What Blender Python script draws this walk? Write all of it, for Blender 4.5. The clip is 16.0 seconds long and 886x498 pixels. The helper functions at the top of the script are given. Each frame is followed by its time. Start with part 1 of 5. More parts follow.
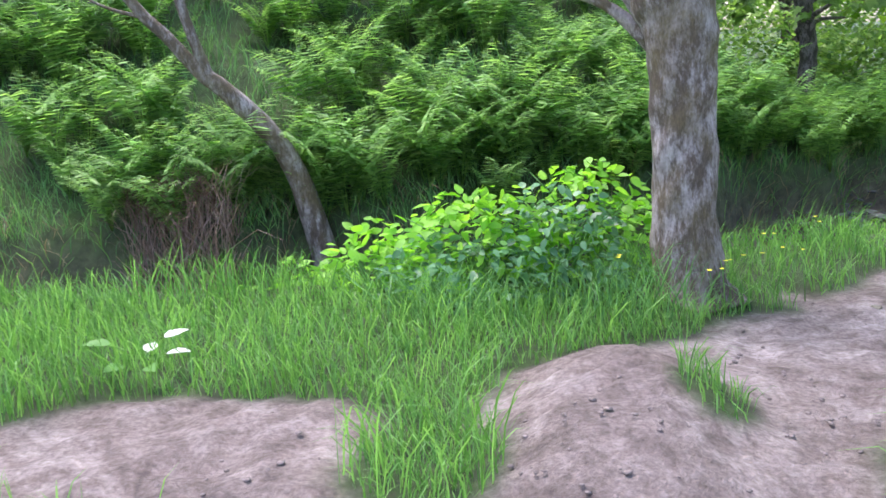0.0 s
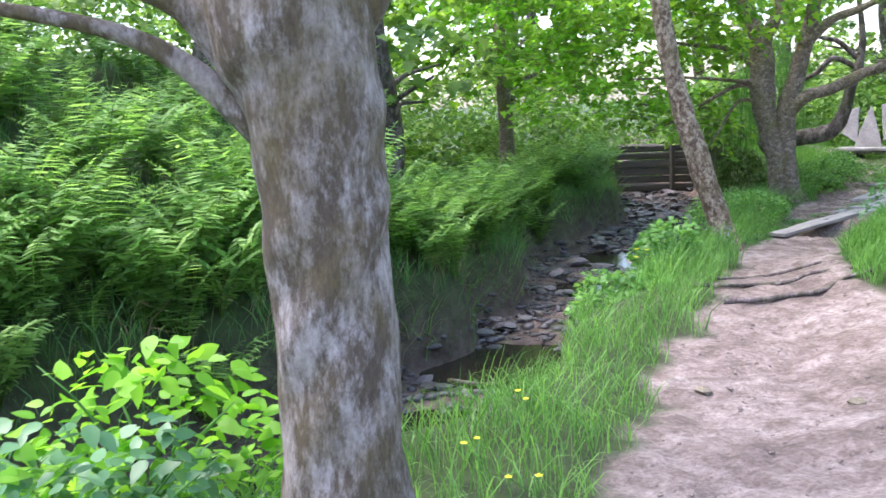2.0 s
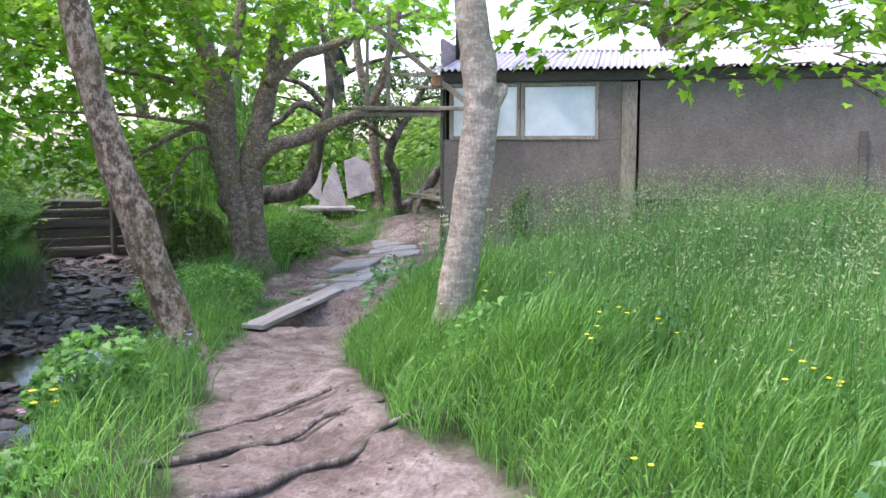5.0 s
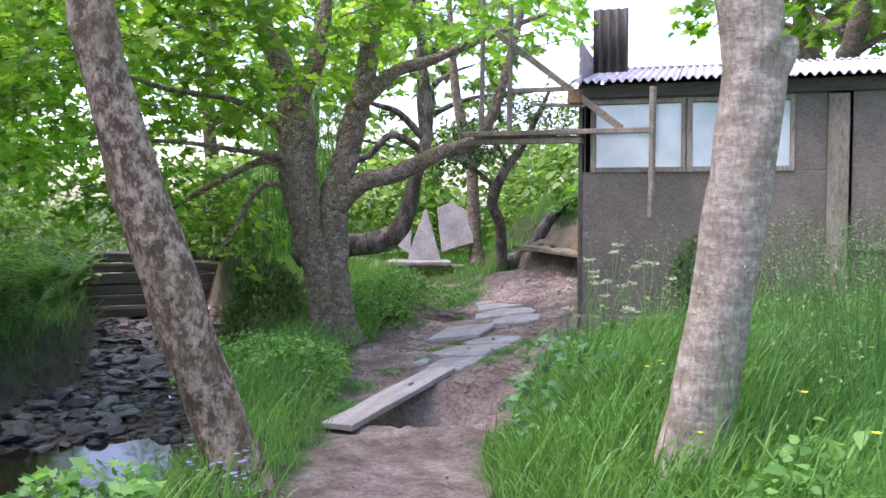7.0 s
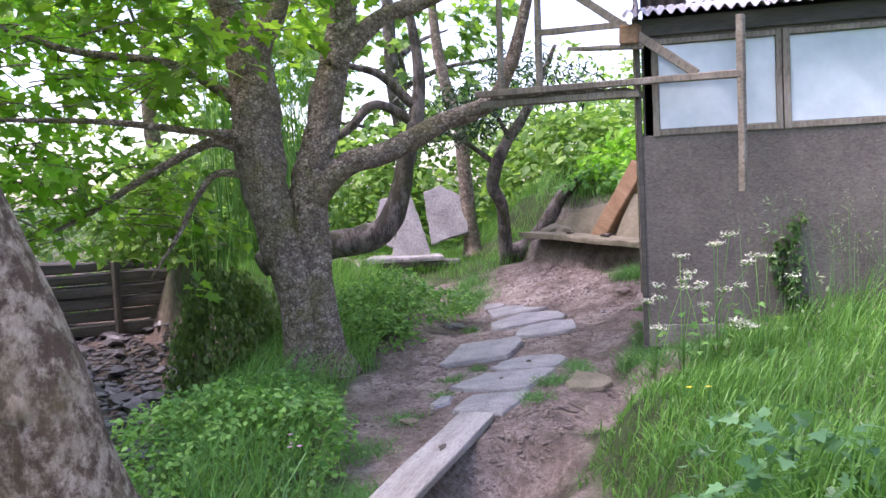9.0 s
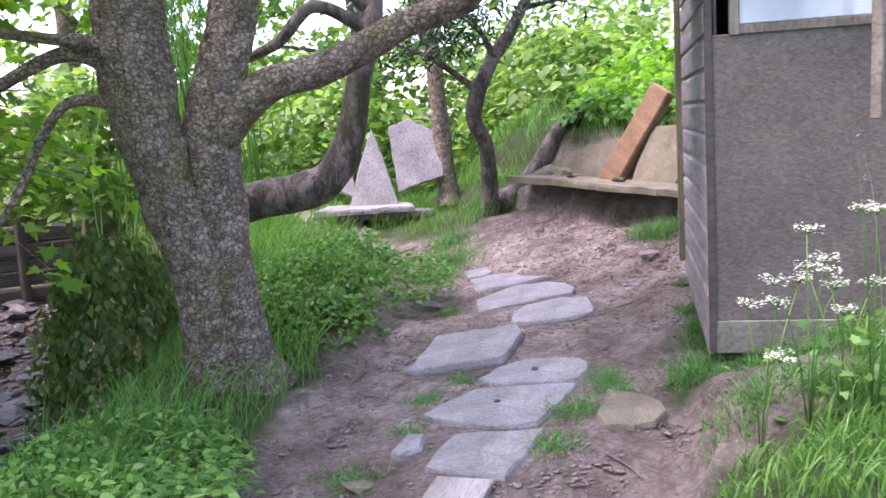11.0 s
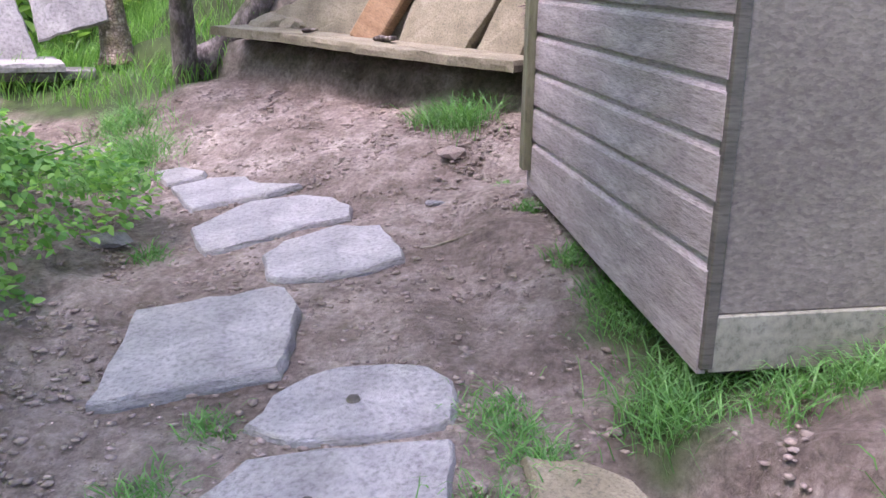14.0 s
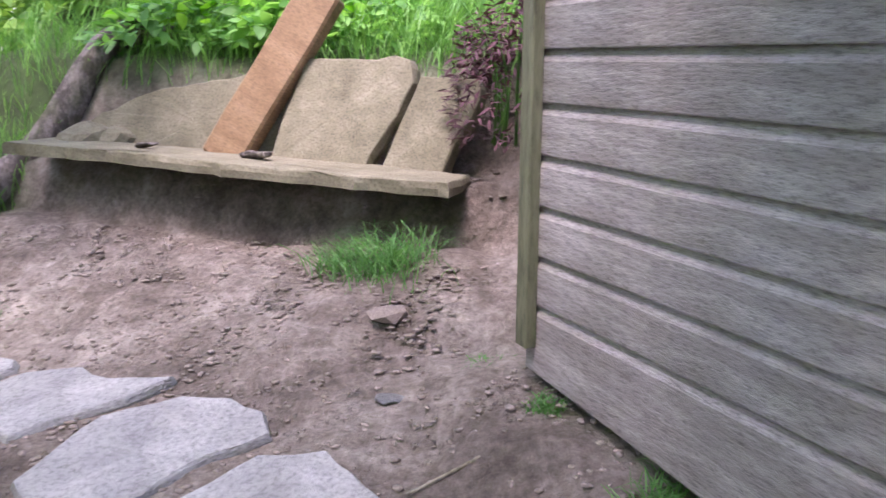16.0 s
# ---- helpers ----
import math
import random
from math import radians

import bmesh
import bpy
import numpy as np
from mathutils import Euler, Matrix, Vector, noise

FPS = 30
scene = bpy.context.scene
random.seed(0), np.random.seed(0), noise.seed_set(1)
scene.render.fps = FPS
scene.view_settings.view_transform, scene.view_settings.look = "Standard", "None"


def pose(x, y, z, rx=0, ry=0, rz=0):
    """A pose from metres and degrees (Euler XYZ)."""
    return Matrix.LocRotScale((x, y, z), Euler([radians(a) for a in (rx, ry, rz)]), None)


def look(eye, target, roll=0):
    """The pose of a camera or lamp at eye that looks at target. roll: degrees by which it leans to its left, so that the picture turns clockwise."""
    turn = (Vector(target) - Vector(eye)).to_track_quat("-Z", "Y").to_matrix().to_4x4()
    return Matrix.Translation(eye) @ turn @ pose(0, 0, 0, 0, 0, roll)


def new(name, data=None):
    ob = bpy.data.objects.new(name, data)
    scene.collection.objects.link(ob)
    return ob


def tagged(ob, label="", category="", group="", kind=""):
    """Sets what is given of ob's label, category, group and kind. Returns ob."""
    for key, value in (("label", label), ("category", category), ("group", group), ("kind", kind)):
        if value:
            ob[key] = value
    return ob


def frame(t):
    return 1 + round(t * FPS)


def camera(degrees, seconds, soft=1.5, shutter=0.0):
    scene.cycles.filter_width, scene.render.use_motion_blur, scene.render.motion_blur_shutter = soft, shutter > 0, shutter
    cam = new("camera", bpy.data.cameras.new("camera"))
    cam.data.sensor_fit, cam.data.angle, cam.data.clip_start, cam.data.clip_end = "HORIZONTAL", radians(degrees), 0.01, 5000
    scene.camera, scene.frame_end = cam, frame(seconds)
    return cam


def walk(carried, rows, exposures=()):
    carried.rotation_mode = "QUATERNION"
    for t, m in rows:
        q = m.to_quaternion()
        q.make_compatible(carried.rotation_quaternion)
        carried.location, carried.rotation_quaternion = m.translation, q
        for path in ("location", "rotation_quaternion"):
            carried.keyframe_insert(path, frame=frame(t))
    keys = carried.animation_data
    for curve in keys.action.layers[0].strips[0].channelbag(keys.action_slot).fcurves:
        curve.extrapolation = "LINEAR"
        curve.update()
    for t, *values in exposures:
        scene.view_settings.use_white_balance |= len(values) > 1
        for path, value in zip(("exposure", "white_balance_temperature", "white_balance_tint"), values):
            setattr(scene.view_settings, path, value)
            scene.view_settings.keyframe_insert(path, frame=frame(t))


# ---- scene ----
cam = camera(52.2, 16.0, soft=1.5, shutter=0.09)

PATH = [
    (0, (1.618, -2.578, 1.436), (1.252, -0.661, 0.999), -3.4),
    (0.5, (1.588, -1.915, 1.389), (1.434, 0.021, 0.912), -4.2),
    (1, (1.521, -1.218, 1.357), (1.558, 0.717, 0.854), -3.2),
    (1.5, (1.51, -0.503, 1.354), (1.822, 1.434, 0.965), -3.4),
    (2, (1.619, 0.147, 1.414), (2.17, 2.045, 1.105), -2.6),
    (2.5, (1.852, 0.808, 1.444), (2.814, 2.524, 1.079), -3.0),
    (3, (2.203, 1.346, 1.458), (3.485, 2.829, 1.061), -3.5),
    (3.2, (2.298, 1.511, 1.449), (3.696, 2.887, 1.058), -3.1),
    (5.3, (3.791, 3.386, 1.265), (5.316, 4.665, 1.068), -0.2),
    (5.5, (3.973, 3.608, 1.229), (5.479, 4.913, 1.065), -0.1),
    (6, (4.41, 4.086, 1.159), (5.89, 5.424, 1.022), -0.3),
    (6.5, (4.719, 4.617, 1.121), (6.187, 5.971, 1.015), 0.3),
    (7, (5.032, 5.132, 1.105), (6.464, 6.525, 1.009), -0.0),
    (7.5, (5.306, 5.67, 1.124), (6.67, 7.126, 0.983), -0.7),
    (8, (5.599, 6.115, 1.134), (6.969, 7.564, 0.984), -1.5),
    (8.5, (5.944, 6.554, 1.129), (7.371, 7.949, 0.994), -2.0),
    (8.7, (6.072, 6.703, 1.129), (7.535, 8.061, 1.009), -2.3),
    (10.8, (7.789, 8.19, 1.093), (9.343, 9.424, 0.845), -3.2),
    (11, (7.93, 8.32, 1.099), (9.442, 9.599, 0.821), -3.5),
    (11.5, (8.212, 8.67, 0.968), (9.593, 10.071, 0.607), -2.6),
    (12, (8.526, 9.054, 0.85), (9.841, 10.494, 0.408), -2.1),
    (12.5, (8.83, 9.454, 0.877), (10.336, 10.73, 0.554), 0.6),
    (12.7, (8.955, 9.614, 0.889), (10.624, 10.673, 0.579), -0.1),
    (13, (9.098, 9.743, 0.869), (10.859, 10.595, 0.455), -0.6),
    (13.5, (9.399, 9.879, 0.889), (11.201, 10.585, 0.384), -0.3),
    (14, (9.663, 10.01, 0.922), (11.475, 10.616, 0.332), 0.9),
    (14.5, (9.925, 10.228, 0.937), (11.711, 10.818, 0.257), 2.2),
    (15, (10.246, 10.387, 0.915), (12.02, 11.064, 0.287), 1.5),
    (15.5, (10.55, 10.593, 0.984), (12.36, 11.3, 0.51), 0.3),
    (16, (10.763, 10.911, 0.947), (12.714, 11.079, 0.54), 0.4),
]

EXPOSURES = [(0, 2.0, 6300, 22), (1.5, 2.25, 6300, 24), (3, 2.15, 6350, 24), (6, 2.0, 6400, 30), (8.5, 2.05, 6350, 37), (11, 2.4, 6350, 40), (12, 2.65, 6350, 41), (13, 2.65, 6350, 38), (14, 2.6, 6350, 36), (15, 2.9, 6350, 35), (16, 2.5, 6400, 31)]
walk(cam, [(t, look(eye, target, roll)) for t, eye, target, roll in PATH], EXPOSURES)

# ---- world, sun and exposure ----
world = bpy.data.worlds.new("world")
scene.world = world
world.use_nodes = True
wn = world.node_tree.nodes
sky = wn.new("ShaderNodeTexSky")
sky.sky_type = "NISHITA"
sky.sun_disc = False
sky.sun_elevation, sky.sun_rotation = radians(66), radians(-56)
sky.dust_density, sky.ozone_density, sky.air_density = 2.0, 1.0, 1.0
world.node_tree.links.new(sky.outputs[0], wn["Background"].inputs[0])
wn["Background"].inputs[1].default_value = 0.15
sun = new("sun", bpy.data.lights.new("sun", "SUN"))
sun.data.energy, sun.data.angle, sun.data.color = 1.3, radians(30), (1.0, 0.97, 0.93)
sun.matrix_world = look((8 - 10, 8 + 6.7, 27), (8, 8, 0))


# ---- materials ----
def nodes_of(name):
    m = bpy.data.materials.new(name)
    m.use_nodes = True
    t = m.node_tree
    return m, t, t.nodes["Principled BSDF"]


def ramp(t, source, stops):
    r = t.nodes.new("ShaderNodeValToRGB")
    while len(r.color_ramp.elements) < len(stops):
        r.color_ramp.elements.new(0.5)
    for e, (p, c) in zip(r.color_ramp.elements, stops):
        e.position, e.color = p, (*c, 1)
    t.links.new(source, r.inputs[0])
    return r.outputs[0]


def grain(t, scale, detail=6, rough=0.6, stretch=None, kind="Object"):
    co = t.nodes.new("ShaderNodeTexCoord").outputs[kind]
    if stretch:
        mp = t.nodes.new("ShaderNodeMapping")
        mp.inputs["Scale"].default_value = stretch
        t.links.new(co, mp.inputs[0])
        co = mp.outputs[0]
    n = t.nodes.new("ShaderNodeTexNoise")
    n.inputs["Scale"].default_value, n.inputs["Detail"].default_value, n.inputs["Roughness"].default_value = scale, detail, rough
    t.links.new(co, n.inputs["Vector"])
    return n.outputs["Fac"]


def blend(t, fac, a, b, mode="MIX"):
    mx = t.nodes.new("ShaderNodeMix")
    mx.data_type, mx.blend_type = "RGBA", mode
    for sock, v in ((mx.inputs[0], fac), (mx.inputs[6], a), (mx.inputs[7], b)):
        if isinstance(v, (int, float)):
            sock.default_value = v
        elif isinstance(v, tuple):
            sock.default_value = (*v, 1)
        else:
            t.links.new(v, sock)
    return mx.outputs[2]


def relief(t, p, height, strength, distance):
    b = t.nodes.new("ShaderNodeBump")
    b.inputs["Strength"].default_value, b.inputs["Distance"].default_value = strength, distance
    t.links.new(height, b.inputs["Height"])
    t.links.new(b.outputs[0], p.inputs["Normal"])


def rough_of(p, v):
    p.inputs["Roughness"].default_value = v


def leafy(name, dark, light, through_light=0.4, rough=0.45):
    m, t, p = nodes_of(name)
    geo = t.nodes.new("ShaderNodeNewGeometry")
    c = ramp(t, geo.outputs["Random Per Island"], [(0, dark), (0.6, tuple((a + b) / 2 for a, b in zip(dark, light))), (1, light)])
    c = blend(t, 0.5, c, ramp(t, grain(t, 1.7, 3), [(0.3, (0.55, 0.6, 0.5)), (0.7, (1.25, 1.2, 1.1))]), "MULTIPLY")
    t.links.new(c, p.inputs["Base Color"])
    rough_of(p, rough)
    p.inputs["Specular IOR Level"].default_value = 0.35
    tr = t.nodes.new("ShaderNodeBsdfTranslucent")
    t.links.new(blend(t, 1.0, c, (1.25, 1.3, 0.75), "MULTIPLY"), tr.inputs[0])
    mx = t.nodes.new("ShaderNodeMixShader")
    mx.inputs[0].default_value = through_light
    t.links.new(p.outputs[0], mx.inputs[1])
    t.links.new(tr.outputs[0], mx.inputs[2])
    t.links.new(mx.outputs[0], t.nodes["Material Output"].inputs[0])
    return m


def bark(name, light, dark, moss, patch=9.0, moss_amount=0.5, stretch=(1, 1, 0.45), crack=0.0):
    m, t, p = nodes_of(name)
    a, f = grain(t, patch, 9, 0.78, stretch), grain(t, 60, 6, 0.75, (1, 1, 0.4))
    c = ramp(t, a, [(0.45, dark), (0.51, tuple((x + y) / 2 for x, y in zip(dark, light))), (0.555, light), (0.7, tuple(min(1, 1.2 * x) for x in light))])
    c = blend(t, ramp(t, grain(t, 3.1, 5, 0.7), [(0.62 - 0.2 * moss_amount, (0, 0, 0)), (0.72, (1, 1, 1))]), c, moss)
    c = blend(t, 0.8, c, ramp(t, f, [(0.35, (0.5, 0.48, 0.45)), (0.65, (1.25, 1.25, 1.25))]), "MULTIPLY")
    height = blend(t, 0.5, a, f)
    if crack:
        mp = t.nodes.new("ShaderNodeMapping")
        mp.inputs["Scale"].default_value = (1, 1, 1.25)
        warp = t.nodes.new("ShaderNodeTexNoise")
        warp.inputs["Scale"].default_value = 16
        co = t.nodes.new("ShaderNodeTexCoord").outputs["Object"]
        t.links.new(co, warp.inputs["Vector"])
        t.links.new(blend(t, 0.045, co, warp.outputs["Color"]), mp.inputs[0])
        v = t.nodes.new("ShaderNodeTexVoronoi")
        v.feature = "DISTANCE_TO_EDGE"
        v.inputs["Scale"].default_value = crack
        t.links.new(mp.outputs[0], v.inputs["Vector"])
        plates = ramp(t, v.outputs["Distance"], [(0.0, (0.35, 0.33, 0.31)), (0.09, (0.85, 0.84, 0.82)), (0.3, (1.1, 1.1, 1.1))])
        c = blend(t, 0.85, c, plates, "MULTIPLY")
        height = blend(t, 0.6, height, plates)
    t.links.new(c, p.inputs["Base Color"])
    rough_of(p, 0.85)
    relief(t, p, height, 0.9, 0.02)
    return m


def mottled(name, stops, scale, fine=60, bump=0.5, depth=0.01, rough=0.8, stretch=None, spread=0.0):
    m, t, p = nodes_of(name)
    a, f = grain(t, scale, 8, 0.65, stretch), grain(t, fine, 6, 0.7, stretch)
    c = ramp(t, a, stops)
    c = blend(t, 0.85, c, ramp(t, f, [(0.36, (0.52, 0.52, 0.52)), (0.48, (0.95, 0.95, 0.95)), (0.66, (1.25, 1.25, 1.25))]), "MULTIPLY")
    if spread:
        ob = t.nodes.new("ShaderNodeObjectInfo")
        c = blend(t, 1.0, c, ramp(t, ob.outputs["Random"], [(0, (1 - spread,) * 3), (1, (1 + spread,) * 3)]), "MULTIPLY")
    t.links.new(c, p.inputs["Base Color"])
    rough_of(p, rough)
    relief(t, p, blend(t, 0.6, a, f), bump, depth)
    return m


M_GRASS = leafy("grass_green", (0.075, 0.21, 0.045), (0.25, 0.5, 0.14), 0.42)
M_GRASS_DARK = leafy("grass_blue_green", (0.065, 0.185, 0.055), (0.2, 0.43, 0.155), 0.42)
M_SEED = leafy("grass_seed_heads", (0.15, 0.22, 0.1), (0.32, 0.38, 0.22), 0.2, 0.8)
M_DRY = leafy("dry_straw", (0.22, 0.15, 0.08), (0.5, 0.4, 0.25), 0.15, 0.8)
M_BRACKEN = leafy("dead_bracken", (0.2, 0.13, 0.1), (0.42, 0.3, 0.25), 0.15, 0.8)
M_FERN = leafy("fern_green", (0.11, 0.25, 0.065), (0.42, 0.68, 0.23), 0.55)
M_LIME = leafy("lime_and_backlit_leaf", (0.14, 0.4, 0.02), (0.36, 0.68, 0.08), 0.5)
M_LEAF = leafy("sycamore_leaf", (0.095, 0.25, 0.025), (0.35, 0.57, 0.075), 0.62)
M_HERB = leafy("herb_leaf", (0.07, 0.22, 0.05), (0.27, 0.52, 0.15), 0.45)
M_BRAMBLE = leafy("bramble_leaf", (0.05, 0.16, 0.06), (0.17, 0.36, 0.17), 0.35, 0.35)
M_FAR = leafy("far_leaf", (0.09, 0.22, 0.045), (0.36, 0.54, 0.16), 0.5)
M_MOSSY = leafy("mossy_ivy_leaf", (0.06, 0.12, 0.028), (0.2, 0.31, 0.085), 0.3)
M_IVY = leafy("ivy_leaf", (0.028, 0.075, 0.018), (0.1, 0.19, 0.05), 0.25, 0.4)
M_NEEDLE = leafy("yew_needle", (0.012, 0.04, 0.012), (0.04, 0.1, 0.03), 0.2)
M_YELLOW = leafy("yellow_petal", (0.82, 0.74, 0.02), (0.92, 0.84, 0.05), 0.15)
M_WHITE = leafy("white_petal_and_lit_leaf", (0.75, 0.76, 0.7), (0.85, 0.85, 0.82), 0.3)
M_VIOLET = leafy("violet_petal", (0.28, 0.22, 0.55), (0.55, 0.45, 0.8), 0.3)
M_PINK = leafy("pink_petal", (0.6, 0.3, 0.55), (0.75, 0.45, 0.7), 0.3)
M_HEATHER = leafy("heather_twig", (0.05, 0.02, 0.03), (0.16, 0.07, 0.1), 0.1, 0.8)
M_BARK_PALE = bark("pale_patchy_bark", (0.4, 0.345, 0.32), (0.12, 0.088, 0.062), (0.14, 0.105, 0.04), 9, 1.15, (1, 1, 0.4))
M_BARK_BROWN = bark("brown_flaking_bark", (0.43, 0.34, 0.26), (0.105, 0.062, 0.04), (0.16, 0.12, 0.055), 17, 0.6, (1, 1, 0.75))
M_BARK_GREY = bark("grey_scaly_bark", (0.41, 0.335, 0.285), (0.2, 0.15, 0.12), (0.2, 0.175, 0.07), 14, 0.75, (1, 1, 1.3), 30)
M_BARK_SMOOTH = bark("smooth_grey_bark", (0.52, 0.45, 0.38), (0.33, 0.27, 0.22), (0.26, 0.22, 0.14), 8, 0.3, (1, 1, 3.0))
M_BARK_DARK = bark("dark_wet_bark", (0.24, 0.2, 0.19), (0.07, 0.055, 0.05), (0.07, 0.08, 0.025), 10, 0.6)
M_SLATE = mottled("blue_grey_slate", [(0.34, (0.22, 0.212, 0.22)), (0.52, (0.335, 0.322, 0.332)), (0.68, (0.46, 0.443, 0.452))], 4, 55, 1.0, 0.02, 0.42, (1, 1, 3), 0.12)
M_PALESTONE = mottled("pale_pinkish_stone", [(0.36, (0.22, 0.205, 0.21)), (0.52, (0.33, 0.31, 0.315)), (0.68, (0.43, 0.41, 0.41))], 3, 40, 0.5, 0.01, 0.4)
M_SANDSTONE = mottled("tan_sandstone", [(0.3, (0.115, 0.1, 0.064)), (0.5, (0.19, 0.166, 0.115)), (0.7, (0.275, 0.243, 0.18))], 4, 90, 0.5, 0.008, 0.85, None, 0.1)
M_STREAMSTONE = mottled("wet_dark_slate", [(0.3, (0.055, 0.05, 0.053)), (0.55, (0.12, 0.108, 0.112)), (0.75, (0.24, 0.215, 0.22))], 7, 60, 0.6, 0.01, 0.38, None, 0.45)
M_CRUMB = mottled("soil_crumb", [(0.3, (0.16, 0.125, 0.108)), (0.6, (0.25, 0.2, 0.18)), (0.8, (0.36, 0.305, 0.285))], 9, 60, 0.5, 0.005, 0.9, None, 0.2)
M_BOARD = mottled("weathered_grey_board", [(0.28, (0.245, 0.2, 0.188)), (0.5, (0.345, 0.292, 0.29)), (0.66, (0.48, 0.415, 0.42))], 2.6, 30, 0.7, 0.006, 0.75, (1, 1, 7), 0.12)
M_TIMBER = mottled("aged_timber", [(0.3, (0.15, 0.12, 0.09)), (0.55, (0.27, 0.23, 0.18)), (0.75, (0.37, 0.33, 0.28))], 5, 50, 0.5, 0.005, 0.8, (1, 1, 0.3), 0.15)
M_GREENPOST = mottled("green_stained_timber", [(0.3, (0.09, 0.09, 0.05)), (0.6, (0.2, 0.19, 0.12)), (0.8, (0.28, 0.27, 0.2))], 5, 50, 0.5, 0.005, 0.8, (1, 1, 0.2))
M_REDWOOD = mottled("orange_brown_wood", [(0.3, (0.18, 0.1, 0.05)), (0.55, (0.26, 0.155, 0.085)), (0.75, (0.33, 0.21, 0.13))], 3, 40, 0.3, 0.004, 0.75, (4, 1, 1))
M_PLANK = mottled("silvered_plank", [(0.3, (0.22, 0.2, 0.185)), (0.55, (0.35, 0.33, 0.315)), (0.75, (0.46, 0.44, 0.43))], 4, 50, 0.5, 0.005, 0.6, (0.4, 3, 3))
M_PLY = mottled("pale_plywood", [(0.3, (0.16, 0.15, 0.11)), (0.6, (0.25, 0.24, 0.19)), (0.8, (0.33, 0.315, 0.26))], 3, 40, 0.3, 0.003, 0.8)
# damp timber; its dark tone also paints the shade in the slab holes
M_DAMP_HOLE = mottled("dark_damp_timber_and_hole_shade", [(0.3, (0.04, 0.035, 0.03)), (0.6, (0.09, 0.08, 0.065)), (0.8, (0.16, 0.14, 0.12))], 4, 40, 0.5, 0.006, 0.7, (0.4, 0.4, 3), 0.25)


def osb():
    m, t, p = nodes_of("weathered_strand_board")
    v = t.nodes.new("ShaderNodeTexVoronoi")
    v.inputs["Scale"].default_value = 110
    mp = t.nodes.new("ShaderNodeMapping")
    mp.inputs["Scale"].default_value = (0.45, 0.45, 1.1)
    co = t.nodes.new("ShaderNodeTexCoord").outputs["Object"]
    w = t.nodes.new("ShaderNodeTexNoise")
    w.inputs["Scale"].default_value = 9
    t.links.new(co, w.inputs["Vector"])
    t.links.new(blend(t, 0.03, co, w.outputs["Color"]), mp.inputs[0])
    t.links.new(mp.outputs[0], v.inputs["Vector"])
    c = ramp(t, v.outputs["Color"], [(0.1, (0.14, 0.12, 0.104)), (0.5, (0.168, 0.145, 0.126)), (0.9, (0.2, 0.173, 0.152))])
    c = blend(t, 0.6, c, ramp(t, grain(t, 45, 6, 0.75, (1, 1, 1.8)), [(0.35, (0.6, 0.6, 0.6)), (0.65, (1.35, 1.34, 1.32))]), "MULTIPLY")
    c = blend(t, 0.7, c, ramp(t, grain(t, 2.2, 6), [(0.3, (0.65, 0.63, 0.62)), (0.7, (1.2, 1.2, 1.18))]), "MULTIPLY")
    t.links.new(c, p.inputs["Base Color"])
    rough_of(p, 0.85)
    relief(t, p, v.outputs["Distance"], 0.2, 0.003)
    return m


M_OSB = osb()


def tin():
    m, t, p = nodes_of("galvanised_sheet")
    a = grain(t, 6, 6)
    t.links.new(ramp(t, a, [(0.35, (0.33, 0.32, 0.36)), (0.6, (0.45, 0.44, 0.48)), (0.75, (0.3, 0.24, 0.2))]), p.inputs["Base Color"])
    rough_of(p, 0.7)
    return m


M_TIN = tin()


def pane():
    m, t, p = nodes_of("pale_frosted_glazing")
    a = grain(t, 3, 5)
    t.links.new(ramp(t, a, [(0.3, (0.42, 0.52, 0.57)), (0.7, (0.62, 0.71, 0.75))]), p.inputs["Base Color"])
    rough_of(p, 0.16)
    p.inputs["Specular IOR Level"].default_value = 0.9
    p.inputs["Coat Weight"].default_value = 0.6
    relief(t, p, grain(t, 28, 3), 0.12, 0.01)
    return m


M_PANE = pane()


def water():
    m, t, p = nodes_of("shallow_brook_water")
    p.inputs["Base Color"].default_value = (0.025, 0.022, 0.014, 1)
    rough_of(p, 0.05)
    p.inputs["IOR"].default_value = 1.33
    relief(t, p, grain(t, 7, 3), 0.08, 0.02)
    return m


M_WATER = water()


def earth():
    m, t, p = nodes_of("earth_and_moss")
    at = t.nodes.new("ShaderNodeAttribute")
    at.attribute_name = "soil"
    wet = t.nodes.new("ShaderNodeAttribute")
    wet.attribute_name = "bed"
    a, f, g = grain(t, 1.6, 8, 0.6), grain(t, 34, 8, 0.75), grain(t, 7, 6, 0.65)
    dirt = ramp(t, a, [(0.32, (0.19, 0.148, 0.128)), (0.5, (0.31, 0.25, 0.225)), (0.66, (0.43, 0.365, 0.34))])
    dirt = blend(t, 0.85, dirt, ramp(t, g, [(0.36, (0.55, 0.51, 0.48)), (0.62, (1.22, 1.22, 1.22))]), "MULTIPLY")
    dirt = blend(t, 0.85, dirt, ramp(t, f, [(0.36, (0.55, 0.53, 0.5)), (0.64, (1.35, 1.35, 1.35))]), "MULTIPLY")
    green = ramp(t, g, [(0.35, (0.035, 0.05, 0.015)), (0.6, (0.06, 0.11, 0.025)), (0.75, (0.1, 0.09, 0.05))])
    mud = ramp(t, g, [(0.35, (0.085, 0.06, 0.048)), (0.65, (0.23, 0.17, 0.14))])
    c = blend(t, at.outputs["Fac"], green, dirt)
    c = blend(t, wet.outputs["Fac"], c, mud)
    t.links.new(c, p.inputs["Base Color"])
    rough_of(p, 0.92)
    relief(t, p, blend(t, 0.55, g, f), 1.0, 0.07)
    return m


M_EARTH = earth()


